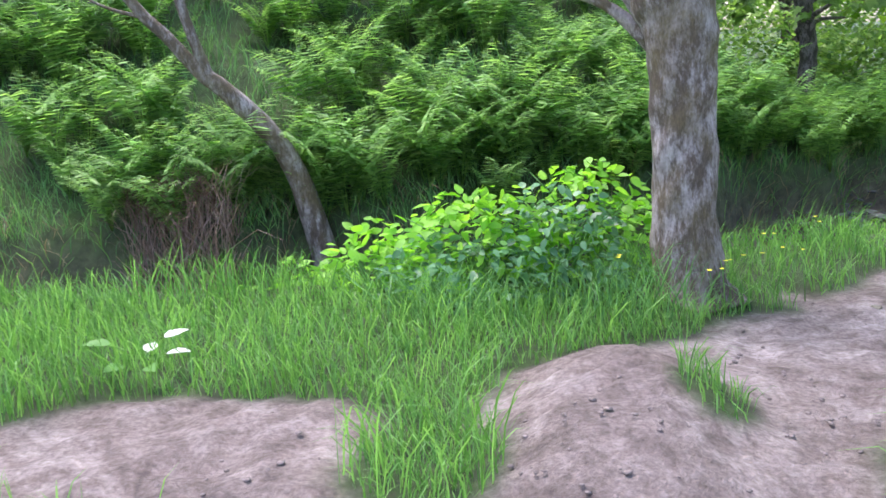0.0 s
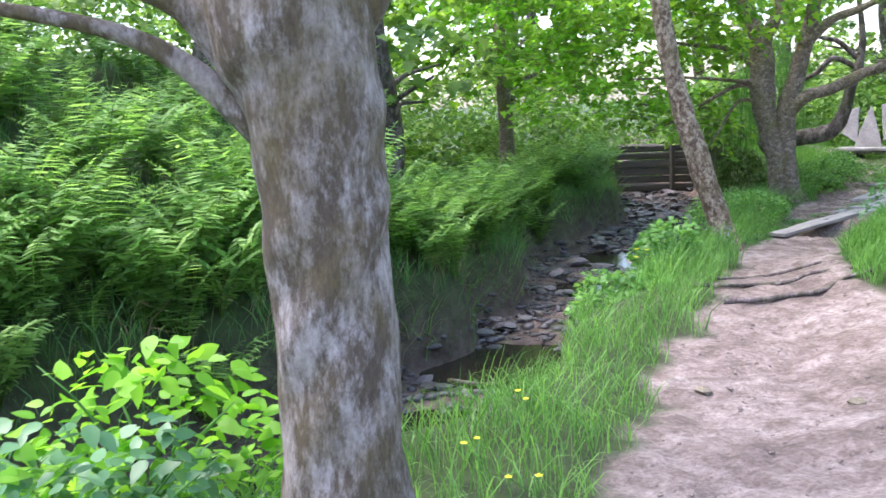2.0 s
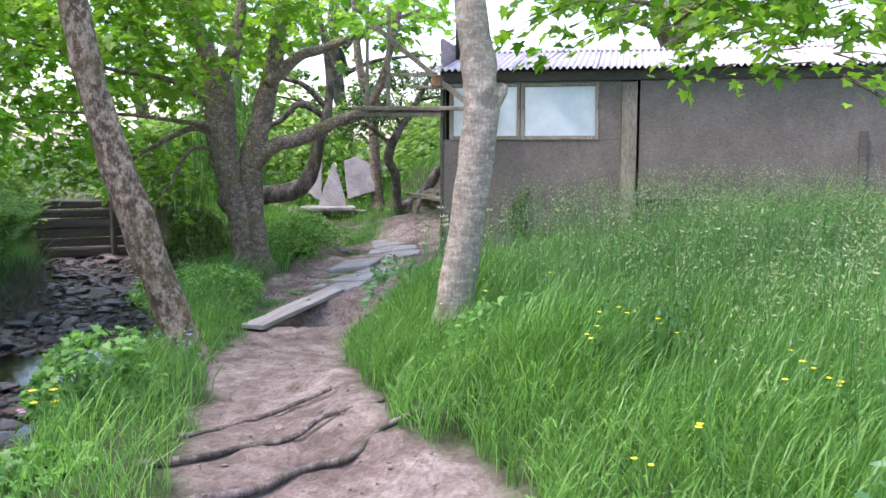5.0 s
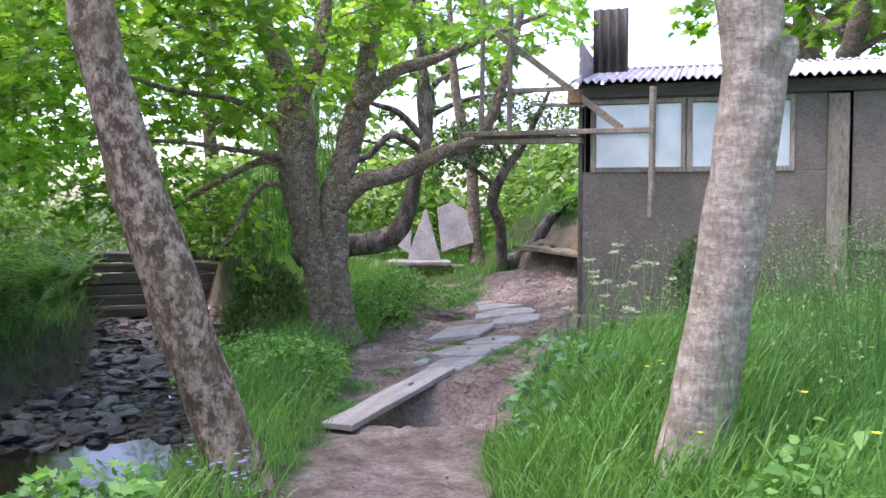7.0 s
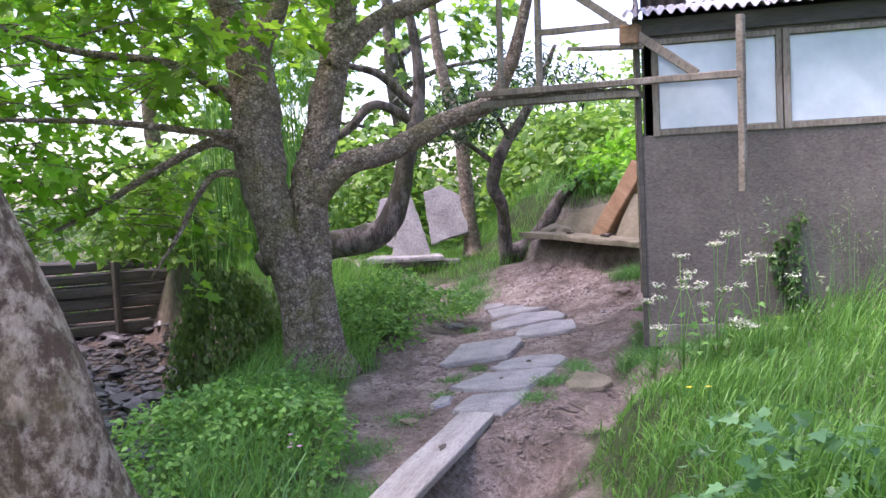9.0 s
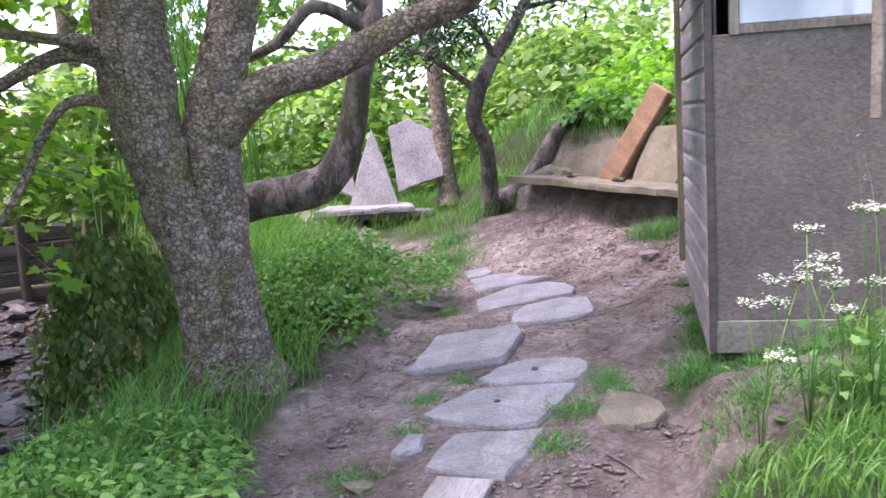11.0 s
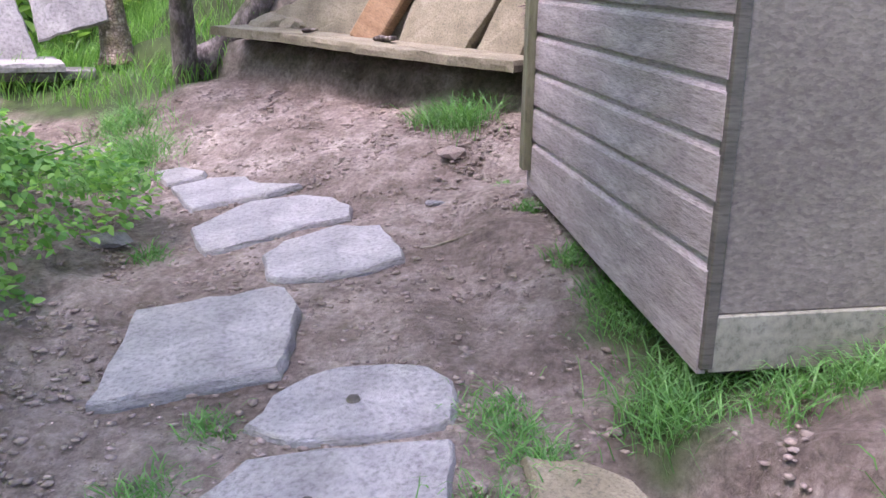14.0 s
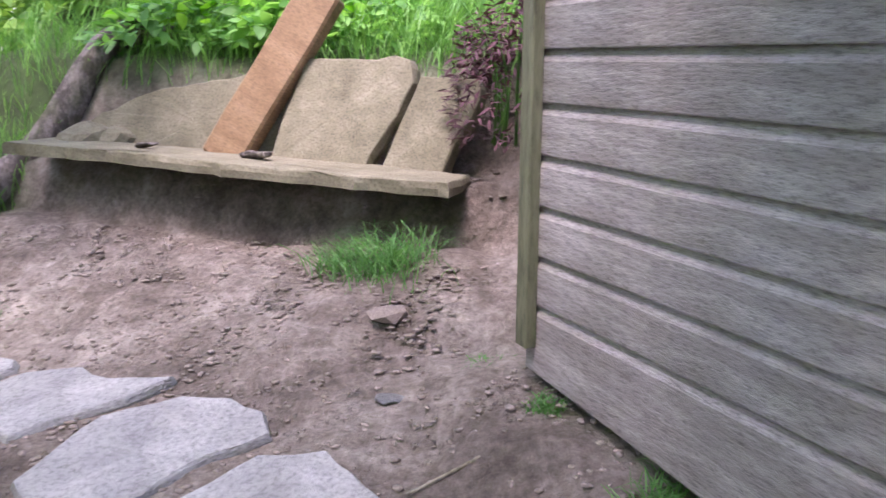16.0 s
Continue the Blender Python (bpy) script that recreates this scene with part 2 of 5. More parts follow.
# ---- mesh helpers ----
def mesh_tris(name, v, f, mat, smooth=False):
    me = bpy.data.meshes.new(name)
    v, f = np.asarray(v, np.float32), np.asarray(f, np.int32)
    me.vertices.add(len(v))
    me.vertices.foreach_set("co", v.ravel())
    me.loops.add(f.size)
    me.loops.foreach_set("vertex_index", f.ravel())
    me.polygons.add(len(f))
    me.polygons.foreach_set("loop_start", np.arange(0, f.size, 3, dtype=np.int32))
    if smooth:
        me.polygons.foreach_set("use_smooth", np.ones(len(f), bool))
    me.update(calc_edges=True)
    me.materials.append(mat)
    return me


def place(ob, parent=None, label="", category="", group="", kind=""):
    if parent is not None:
        ob.parent = parent
        ob.matrix_parent_inverse = parent.matrix_basis.inverted()
    return tagged(ob, label, category, group, kind)


def base_of(name, at, label, category, group="", kind=""):
    ob = new(name)
    ob.empty_display_size = 0.1
    ob.matrix_basis = Matrix.Translation(at)
    return tagged(ob, label, category, group, kind)


def part(name, me, parent, label=""):
    return place(new(name, me), parent, label)


def mesh_bm(name, bm, mat, smooth=False):
    me = bpy.data.meshes.new(name)
    bmesh.ops.recalc_face_normals(bm, faces=bm.faces)
    if smooth:
        for f in bm.faces:
            f.smooth = True
    bm.to_mesh(me)
    bm.free()
    me.materials.append(mat)
    return me


def hashed(i, j, seed):
    n = (i * 374761393 + j * 668265263 + seed * 974711) & 0x7FFFFFFF
    n = ((n ^ (n >> 13)) * 1274126177) & 0x7FFFFFFF
    return ((n ^ (n >> 16)) & 0xFFFF) / 65535.0


def vnoise(x, y, seed=0):
    x, y = np.asarray(x, float), np.asarray(y, float)
    i, j = np.floor(x).astype(np.int64), np.floor(y).astype(np.int64)
    fx, fy = x - i, y - j
    fx, fy = fx * fx * (3 - 2 * fx), fy * fy * (3 - 2 * fy)
    return (hashed(i, j, seed) * (1 - fx) + hashed(i + 1, j, seed) * fx) * (1 - fy) + (hashed(i, j + 1, seed) * (1 - fx) + hashed(i + 1, j + 1, seed) * fx) * fy


def step(a, b, x):
    k = np.clip((np.asarray(x, float) - a) / (b - a), 0, 1)
    return k * k * (3 - 2 * k)


def along(line, x, y):
    """Nearest point of a polyline of (x, y, values...): distance, signed side (left is positive), values."""
    line = np.array(line, float)
    best = np.full(np.shape(x), 1e9)
    side = np.zeros(np.shape(x))
    vals = np.zeros((*np.shape(x), line.shape[1] - 2))
    for a, b in zip(line[:-1], line[1:]):
        d = b[:2] - a[:2]
        k = np.clip(((x - a[0]) * d[0] + (y - a[1]) * d[1]) / (d @ d), 0, 1)
        px, py = x - a[0] - k * d[0], y - a[1] - k * d[1]
        r = np.hypot(px, py)
        near = r < best
        best = np.where(near, r, best)
        side = np.where(near, np.sign(d[0] * py - d[1] * px), side)
        vals = np.where(near[..., None], a[2:] + k[..., None] * (b[2:] - a[2:]), vals)
    return best, side, vals


# ---- the lie of the land ----
TRACK = [(1.2, -30, 0, .9), (1.3, -8, 0, .9), (1.5, -3, -.03, .95), (1.5, -.5, -.05, 1.0), (1.85, .9, -.08, .85), (2.6, 1.75, -.12, .7),
         (3.6, 2.75, -.2, .72), (4.65, 4.0, -.27, .75), (5.7, 5.35, -.27, .72), (6.5, 6.65, -.22, .52), (7.45, 7.8, -.27, .5),
         (8.35, 8.75, -.36, .46), (9.4, 9.65, -.42, .55), (10.6, 10.75, -.34, .85), (11.7, 11.25, -.28, 1.05), (12.9, 11.75, -.2, 1.15),
         (13.7, 12.6, -.13, 1.0), (14.0, 13.5, .02, .45), (14.2, 14.3, .15, .3), (14.6, 22, .6, .2)]
BROOK = [(-30, -2, .6), (-9, 1.5, .6), (-2.5, 3.5, .55), (-.8, 3.85, .5), (1, 4.55, .5), (2.8, 5.7, .55), (4.0, 7.2, .65), (5.35, 8.85, .78),
         (7.0, 10.9, .98), (8.65, 13.15, 1.1), (10.5, 15.2, 1.05), (12.1, 18.7, .95), (13, 21, .8), (18, 32, .8)]
SEAT_A, SEAT_B = Vector((14.35, 11.21, 0)), Vector((15.07, 13.45, 0))
SEAT_U = (SEAT_B - SEAT_A).normalized()
SEAT_N = Vector((SEAT_U.y, -SEAT_U.x, 0))
SHED = Vector((11.9, 10.04, 0))
SHED_U, SHED_W = Vector((math.cos(radians(28.5)), math.sin(radians(28.5)), 0)), Vector((math.sin(radians(28.5)), -math.cos(radians(28.5)), 0))
SLABS = [(9.9, 10.2), (10.5, 10.6), (11.5, 10.95), (12.2, 11.4), (13.1, 11.9), (13.6, 12.6), (13.75, 13.0)]
POOLS = [(4.3, 7.45, .85, .6), (3.2, 6.2, .7, .4), (7.95, 11.75, 1.0, .5), (6.5, 10.2, .7, .45)]


def brook_half(x, y, half, far):
    """Half width of the brook bed; the far bank swells into it in two fern-grown shoulders."""
    half = half + (vnoise(x * 1.3, y * 1.3, 8) - .5) * .5
    swell = .45 * np.exp(-((x - 3.85) ** 2 + (y - 8.3) ** 2) / .45) + .6 * np.exp(-((x - 5.15) ** 2 + (y - 9.95) ** 2) / .6) + .5 * np.exp(-((x - 8.9) ** 2 + (y - 15.4) ** 2) / 1.6)
    return half + np.where(far, (vnoise(x * .8, y * .8, 9) - .35) * .5 - swell, 0)


def land(x, y):
    """Height, bare soil and brook bed (0 to 1) at places of the plan."""
    x, y = np.asarray(x, float), np.asarray(y, float)
    d, side, v = along(TRACK, x, y)
    zc, hw = v[..., 0], v[..., 1]
    wob = (vnoise(x * 2.3, y * 2.3, 3) - .5) * .35 + (vnoise(x * 7, y * 7, 4) - .5) * .16
    edge = d - hw + wob
    right = side < 0
    meadow = zc + (0.02 - zc) * step(0, .55, edge) + 0.03 * np.clip(edge - .5, 0, 6)
    verge = zc + .05 * step(0, .4, edge)
    z = np.where(right, meadow, verge)
    soil = 1 - step(-.06, .12, edge)
    # worn ground that forks off at the start, with a grassy wedge
    fork = np.hypot((x - .1) / 1.0, (y - .35) / .62) + wob * .6
    soil = np.maximum(soil, 1 - step(.9, 1.1, fork))
    wedge = np.hypot((x - .94) / .36, (y - .42) / .55) + wob * .8
    tuft = np.hypot((x - 2.0) / .16, (y - .95) / .34) + wob
    # trampled hump between the fork and the path, and the path's fall towards the brook
    z = z + .19 * (1 - step(.2, 1.0, np.hypot((x - 1.64) / .62, (y - .75) / 1.35)))
    z = z + .13 * step(2.6, 4.2, x) * (1 - step(7.2, 8.4, x)) * np.where(right, step(-.1, 1, d / hw), 0) * (1 - step(.0, .6, edge))
    soil = np.maximum(soil, 1 - step(.7, 1.05, np.hypot((x - 11.4) / .75, (y - 9.72) / .42) + wob))
    soil = soil * step(.7, 1.05, wedge) * step(.7, 1.0, tuft)
    # ground rising to the seat and the bank behind it
    a = (x - SEAT_A.x) * SEAT_U.x + (y - SEAT_A.y) * SEAT_U.y
    n = (x - SEAT_A.x) * SEAT_N.x + (y - SEAT_A.y) * SEAT_N.y
    zone = step(-2.2, -.3, a) * (1 - step(3.2, 4.6, a))
    rise = -.2 + .36 * step(-1.5, .04, n) + .26 * step(.12, .24, n) + .5 * step(.42, .75, n) + .28 * np.clip(n - .7, 0, 4)
    zone2 = step(-1.7, -1.1, n)
    z = z + (rise - z) * zone * zone2 * np.where(n > 0, 1, step(-.9, .1, a + .6))
    behind = np.where((n > .5) & (a > -2.2), 1.0, 0.0)
    hill = .95 + .28 * np.clip(n - .7, 0, 4)
    z = np.where((behind > 0) & (zone < 1), np.maximum(z, hill * step(.5, 1.3, n) * step(-2.2, -.6, a) * (1 - .75 * step(3.2, 4.8, a)) + .1), z)
    soil = np.maximum(soil, zone * (1 - step(.5, .8, n)) * step(-1.6, -1.2, n) * (1 - step(2.3, 2.7, a)))
    # even slope that the stepping slabs lie on, rising to the shed's end
    sd, _, _ = along(SLABS, x, y)
    u = (x - SHED.x) * SHED_U.x + (y - SHED.y) * SHED_U.y
    w = (x - SHED.x) * SHED_W.x + (y - SHED.y) * SHED_W.y
    apron = (1 - step(.1, .8, -w)) * step(-.4, .2, u) * (1 - step(1.7, 2.3, u)) * (w < .5)
    slope = -.247 + .0948 * (x - 12) - .0668 * (y - 11.5)
    hold = np.maximum((1 - step(.35, 1.0, sd)), apron) * (1 - step(-1.5, -.5, n) * step(-.3, .2, a))
    z = z + (slope + .09 * apron * step(.3, 1.7, u) - z) * hold
    calm = 1 - .8 * hold
    # the gap under the plank
    dip = np.hypot((x - 9.75) / .62, (y - 9.78) / .42)
    z = z - .3 * (1 - step(.5, 1.15, dip))
    # brook
    bd, bs, bv = along(BROOK, x, y)
    far = bs > 0
    bh = brook_half(x, y, bv[..., 0], far)
    steep = 1 - step(2.2, 5.0, x)
    lip = -.22 + .3 * steep
    out = np.clip(bd - bh - .3, 0, 30)
    up = lip + out * (.06 + .42 * steep) - np.clip(out - 4, 0, 30) * (.04 + .32 * steep)
    z = np.where(far, up, z)
    cut = 1 - step(bh - .05, bh + np.where(far, .3, .5), bd)
    pool = np.zeros(np.shape(x))
    for px, py, pr, depth in POOLS:
        pool = np.maximum(pool, depth * (1 - step(.45, 1.1, np.hypot(x - px, y - py) / pr)))
    z = z + (-.88 - .25 * pool - z) * cut
    soil = soil * (1 - cut) * np.where(far, 0, 1)
    z = z + ((vnoise(x * .9, y * .9, 1) - .5) * .08 + (vnoise(x * 4, y * 4, 2) - .5) * .03) * calm
    return z, soil, cut


def ground_z(x, y):
    return float(land(np.array([x]), np.array([y]))[0][0])


def spread_axis(a, b, fine):
    core = np.arange(a, b, fine)
    steps = np.cumsum(fine * 1.16 ** np.arange(1, 48))
    return np.concatenate([(a - steps)[::-1], core, b + steps])


gx, gy = spread_axis(-5, 17.5, .085), spread_axis(-3.5, 17, .085)
GX, GY = np.meshgrid(gx, gy)
gz, gsoil, gbed = land(GX.ravel(), GY.ravel())
lie = .25 + .75 * step(.3, .9, along(SLABS, GX.ravel(), GY.ravel())[0])
gz = gz + lie * (vnoise(GX.ravel() * 11, GY.ravel() * 11, 5) - .5) * .045 * gsoil + lie * (vnoise(GX.ravel() * 5, GY.ravel() * 5, 6) - .5) * .03 * gsoil
nx, ny = len(gx), len(gy)
q = (np.arange(ny - 1)[:, None] * nx + np.arange(nx - 1)[None]).ravel()
gf = np.concatenate([np.stack([q, q + 1, q + nx + 1], 1), np.stack([q, q + nx + 1, q + nx], 1)])
gm = mesh_tris("ground", np.stack([GX.ravel(), GY.ravel(), gz], 1), gf, M_EARTH, True)
for key, values in (("soil", gsoil), ("bed", gbed)):
    gm.attributes.new(key, "FLOAT", "POINT").data.foreach_set("value", values.astype(np.float32))
ground = place(new("ground", gm), None, "trodden pinkish-brown earth path between grassy banks", "ground", "", "structure")

wl = [row[:2] for row in BROOK[1:12]]
wv, wf = [], []
for i, (x, y) in enumerate(wl):
    for k in (-1, 1):
        d = Vector((wl[min(i + 1, len(wl) - 1)][0] - wl[max(i - 1, 0)][0], wl[min(i + 1, len(wl) - 1)][1] - wl[max(i - 1, 0)][1])).normalized()
        wv.append((x - d.y * 1.5 * k, y + d.x * 1.5 * k, -.905))
    if i:
        wf += [(2 * i - 2, 2 * i - 1, 2 * i + 1), (2 * i - 2, 2 * i + 1, 2 * i)]
place(new("water", mesh_tris("water", wv, wf, M_WATER)), None, "shallow dark water of a stony brook", "water", "", "structure")

rng = np.random.default_rng(7)


# ---- boxes, beams, slabs ----
def box_bm(sx, sy, sz, bevel=.006, jitter=0.0, cuts=0):
    bm = bmesh.new()
    bmesh.ops.create_cube(bm, size=1, matrix=Matrix.Diagonal((sx, sy, sz, 1)))
    if cuts:
        bmesh.ops.subdivide_edges(bm, edges=[e for e in bm.edges if e.calc_length() > .5 * max(sx, sy, sz)], cuts=cuts)
    if jitter:
        for v in bm.verts:
            v.co += Vector(rng.normal(0, jitter, 3))
    if bevel:
        bmesh.ops.bevel(bm, geom=bm.edges[:], offset=bevel, segments=1, affect="EDGES")
    return bm


def beam(name, a, b, w, h, mat, parent=None, label="", up=(0, 0, 1), jitter=.002, category="", group=""):
    """A sawn timber from a to b, w wide and h high."""
    a, b = Vector(a), Vector(b)
    d = b - a
    x = d.normalized()
    y = Vector(up).cross(x).normalized()
    m = Matrix((x, y, x.cross(y))).transposed().to_4x4()
    m.translation = (a + b) / 2
    bm = box_bm(d.length, w, h, min(w, h) * .12, jitter, 3)
    ob = new(name, mesh_bm(name, bm, mat))
    ob.matrix_basis = m
    if parent is not None:
        ob.parent = parent
        ob.matrix_parent_inverse = parent.matrix_basis.inverted()
    return tagged(ob, label, category, group)


def slab_mesh(name, outline, thick, mat, seed, rough=.006):
    """A rough stone slab: an uneven outline, chipped rim and slightly domed top. The outline lies in the xy plane, the top at z = 0."""
    r = np.random.default_rng(seed)
    pts = []
    n = len(outline)
    for i in range(n):
        a, b = Vector(outline[i]), Vector(outline[(i + 1) % n])
        k = max(2, int((b - a).length / .07))
        for j in range(k):
            p = a.lerp(b, j / k)
            pts.append(p + Vector(r.normal(0, rough if j else rough * .4, 2)))
    c = sum(pts, Vector((0, 0))) / len(pts)
    bm = bmesh.new()
    rings = []
    for inset, z in ((0, -thick), (-.004, -thick * .45), (.003, -.006), (.01, 0)):
        ring = []
        for p in pts:
            d = (p - c)
            s = max(0, 1 - inset / max(d.length, .01))
            w = c + d * s + Vector(r.normal(0, .0015, 2))
            ring.append(bm.verts.new((w.x, w.y, z + r.normal(0, .001))))
        rings.append(ring)
    for lo, hi in zip(rings[:-1], rings[1:]):
        for i in range(len(pts)):
            j = (i + 1) % len(pts)
            bm.faces.new((lo[i], lo[j], hi[j], hi[i]))
    mid = [bm.verts.new((c.x + (v.co.x - c.x) * .55, c.y + (v.co.y - c.y) * .55, r.normal(.001, .001))) for v in rings[-1]]
    top = bm.verts.new((c.x, c.y, .002))
    for i in range(len(pts)):
        j = (i + 1) % len(pts)
        bm.faces.new((rings[-1][i], rings[-1][j], mid[j], mid[i]))
        bm.faces.new((mid[i], mid[j], top))
    bm.faces.new(list(reversed(rings[0])))
    return mesh_bm(name, bm, mat)


def stepping(outline, proud, label, seed, tilt=(0, 0), thick=.05, mat=None):
    c = Vector((sum(p[0] for p in outline) / len(outline), sum(p[1] for p in outline) / len(outline)))
    xs, ys = np.array([p[0] for p in outline] + [c.x]), np.array([p[1] for p in outline] + [c.y])
    gz = land(xs, ys)[0]
    fit_a, fit_b, fit_c = np.linalg.lstsq(np.stack([xs - c.x, ys - c.y, np.ones(len(xs))], 1), gz, rcond=None)[0]
    level = Matrix.Rotation(math.acos(min(1, 1 / math.sqrt(1 + fit_a ** 2 + fit_b ** 2))), 4, Vector((fit_b, -fit_a, 0)) if abs(fit_a) + abs(fit_b) > 1e-6 else Vector((1, 0, 0)))
    z = fit_c + proud
    me = slab_mesh("stepping_slab", [(p[0] - c.x, p[1] - c.y) for p in outline], thick, mat or M_SLATE, seed)
    ob = new("stepping_slab", me)
    ob.matrix_basis = Matrix.Translation((c.x, c.y, z)) @ level @ pose(0, 0, 0, tilt[0], tilt[1], 0)
    return tagged(ob, label, "stone slab", "stepping slabs across the path")


stepping([(11.53, 11.7), (11.9, 11.85), (12.1, 11.95), (12.19, 11.8), (12.36, 11.54), (12.32, 11.46), (12.23, 11.38), (12.09, 11.33), (11.89, 11.25), (11.82, 11.24), (11.72, 11.4)], .045, "thick grey slab tilted proud of the earth", 1, (-1, -1.5), .07)
stepping([(11.55, 11.2), (11.7, 11.2), (11.83, 11.15), (11.91, 11.08), (11.95, 10.94), (11.96, 10.82), (11.9, 10.72), (11.7, 10.66), (11.66, 10.67), (11.61, 10.78), (11.53, 10.96), (11.51, 11.04)], .023, "blue-grey slate slab with a small hole", 2)
stepping([(11.03, 11.16), (11.22, 11.15), (11.41, 11.1), (11.5, 10.93), (11.6, 10.62), (11.36, 10.55), (11.11, 10.53), (11.03, 10.7), (11.01, 10.96)], .026, "pale wet slate slab with a dark hole", 3)
stepping([(10.57, 10.73), (10.73, 10.8), (10.9, 10.83), (10.97, 10.71), (11.07, 10.46), (10.88, 10.4), (10.62, 10.36), (10.58, 10.52)], .023, "squared grey slate slab in bare earth", 4)
stepping([(11.56, 10.43), (11.62, 10.31), (11.6, 10.17), (11.52, 10.1), (11.37, 10.08), (11.26, 10.13), (11.18, 10.23), (11.26, 10.31)], .034, "tan worn slab sunk among grass", 6, (0, 0), .05, M_SANDSTONE)
stepping([(12.51, 11.67), (12.69, 11.78), (12.84, 11.77), (13.06, 11.62), (13.08, 11.43), (12.9, 11.29), (12.84, 11.24), (12.74, 11.2), (12.62, 11.31), (12.53, 11.44), (12.47, 11.6)], .028, "pale grey slab with a split rim", 7)
stepping([(12.92, 12.27), (13.13, 12.23), (13.3, 12.19), (13.44, 11.97), (13.42, 11.81), (13.33, 11.68), (13.2, 11.62), (13.06, 11.76), (12.87, 11.88), (12.73, 11.98), (12.68, 12.04), (12.77, 12.14)], .026, "wide pale slate slab strewn with crumbs", 8)
stepping([(13.5, 12.77), (13.64, 12.63), (13.67, 12.43), (13.56, 12.27), (13.55, 12.04), (13.4, 12.15), (13.3, 12.31), (13.18, 12.44), (13.3, 12.57)], .026, "angular pale slate slab with dark marks", 9)
stepping([(13.77, 13.06), (13.83, 12.93), (13.74, 12.71), (13.68, 12.69), (13.56, 12.84)], .026, "small flat slab at the path's bend", 10)
stepping([(10.65, 10.99), (10.84, 11.06), (10.87, 10.98), (10.75, 10.9), (10.62, 10.92)], .026, "small chipped stone at the slabs' edge", 12)

# dark caps set on two slabs, painting the shade inside their holes
for x, y in ((11.725, 10.953), (11.28, 10.87)):
    z = ground_z(x, y) + .025
    bm = bmesh.new()
    bmesh.ops.create_cone(bm, segments=9, radius1=.022, radius2=.014, depth=.012, cap_ends=True)
    for v in bm.verts:
        v.co.x *= 1 + rng.normal(0, .15)
    ob = new("iron_plug", mesh_bm("iron_plug", bm, M_DAMP_HOLE))
    ob.matrix_basis = pose(x, y, z + .004)
    tagged(ob, "dark cap painting the shade of a hole in a slate slab", "plug", "plugs in the slabs")

# the plank over the gap
plank = base_of("footbridge_plank", (9.7, 10.1, -.36), "silvered wooden plank laid over a muddy gap", "plank")
beam("board", (8.77, 9.74, -.35), (10.5, 10.45, -.285), .23, .045, M_PLANK, plank, jitter=.004)
ob = new("knot", slab_mesh("knot", [(-.06, -.01), (0, -.02), (.06, 0), (0, .02)], .004, M_DAMP_HOLE, 31, .002))
ob.matrix_basis = pose(9.87, 10.19, -.282, 0, -2, 22)
place(ob, plank)

# ---- the shed ----
def sp(u, w, z):
    p = SHED + SHED_U * u + SHED_W * w
    return (p.x, p.y, z)


shed = base_of("shed", sp(.8, 2.6, -.06), "weathered grey shed with boarded end and strand-board front", "shed")
DEPTH, LENGTH, EAVE, PITCH = 1.72, 5.6, 2.2, .2
SHED_R = Matrix(((SHED_U.x, SHED_W.x, 0), (SHED_U.y, SHED_W.y, 0), (0, 0, 1))).to_4x4()


def shed_box(name, u0, u1, w0, w1, z0, z1, mat, label="", bevel=.004, jitter=0, parent=None):
    """A part of the shed between depths u, lengths w and heights z."""
    bm = box_bm(u1 - u0, w1 - w0, z1 - z0, bevel, jitter)
    ob = new(name, mesh_bm(name, bm, mat))
    m = SHED_R.copy()
    m.translation = sp((u0 + u1) / 2, (w0 + w1) / 2, (z0 + z1) / 2)
    ob.matrix_basis = m
    host = parent or shed
    ob.parent = host
    ob.matrix_parent_inverse = host.matrix_basis.inverted()
    return tagged(ob, label)


shed_box("front_wall", 0, .03, 2.3, LENGTH, .08, EAVE - .1, M_OSB, "brown-grey strand board wall")
shed_box("front_wall", 0, .03, 0, 2.1, .1, 1.41, M_OSB, "brown-grey strand board below the windows")
shed_box("front_wall", 0, .03, 0, 2.1, 2.06, EAVE - .1, M_OSB)
shed_box("front_wall", 0, .03, 1.83, 2.1, 1.41, 2.06, M_OSB)
shed_box("plinth_board", -.012, .025, -.005, 1.4, -.055, .1, M_PLY, "pale plywood strip at the foot")
shed_box("plinth_board", -.01, .025, 1.43, LENGTH, -.1, .08, M_DAMP_HOLE)
shed_box("back_wall", DEPTH - .03, DEPTH, .03, LENGTH, -.05, 2.6, M_OSB)
shed_box("side_wall", .03, DEPTH - .03, LENGTH - .03, LENGTH, -.05, 2.2, M_OSB)
shed_box("inner_wall", .03, DEPTH - .03, .02, .035, -.05, 2.2, M_OSB)
shed_box("floor_board", .03, DEPTH - .03, .05, LENGTH - .03, -.08, -.04, M_DAMP_HOLE)
shed_box("front_post", -.03, .04, 2.1, 2.27, .1, 2.06, M_TIMBER, "pale upright board on the front")
shed_box("fascia", -.03, 0, -.03, LENGTH, EAVE - .12, EAVE, M_DAMP_HOLE, "dark fascia board under the eave")
shed_box("ledge", -.035, 0, 2.3, 4.7, .7, .735, M_DAMP_HOLE)
shed_box("ledge", -.035, 0, 4.75, 5.5, .78, .82, M_DAMP_HOLE)
shed_box("drip_pipe", -.05, -.015, 4.66, 4.74, .1, 1.5, M_DAMP_HOLE)
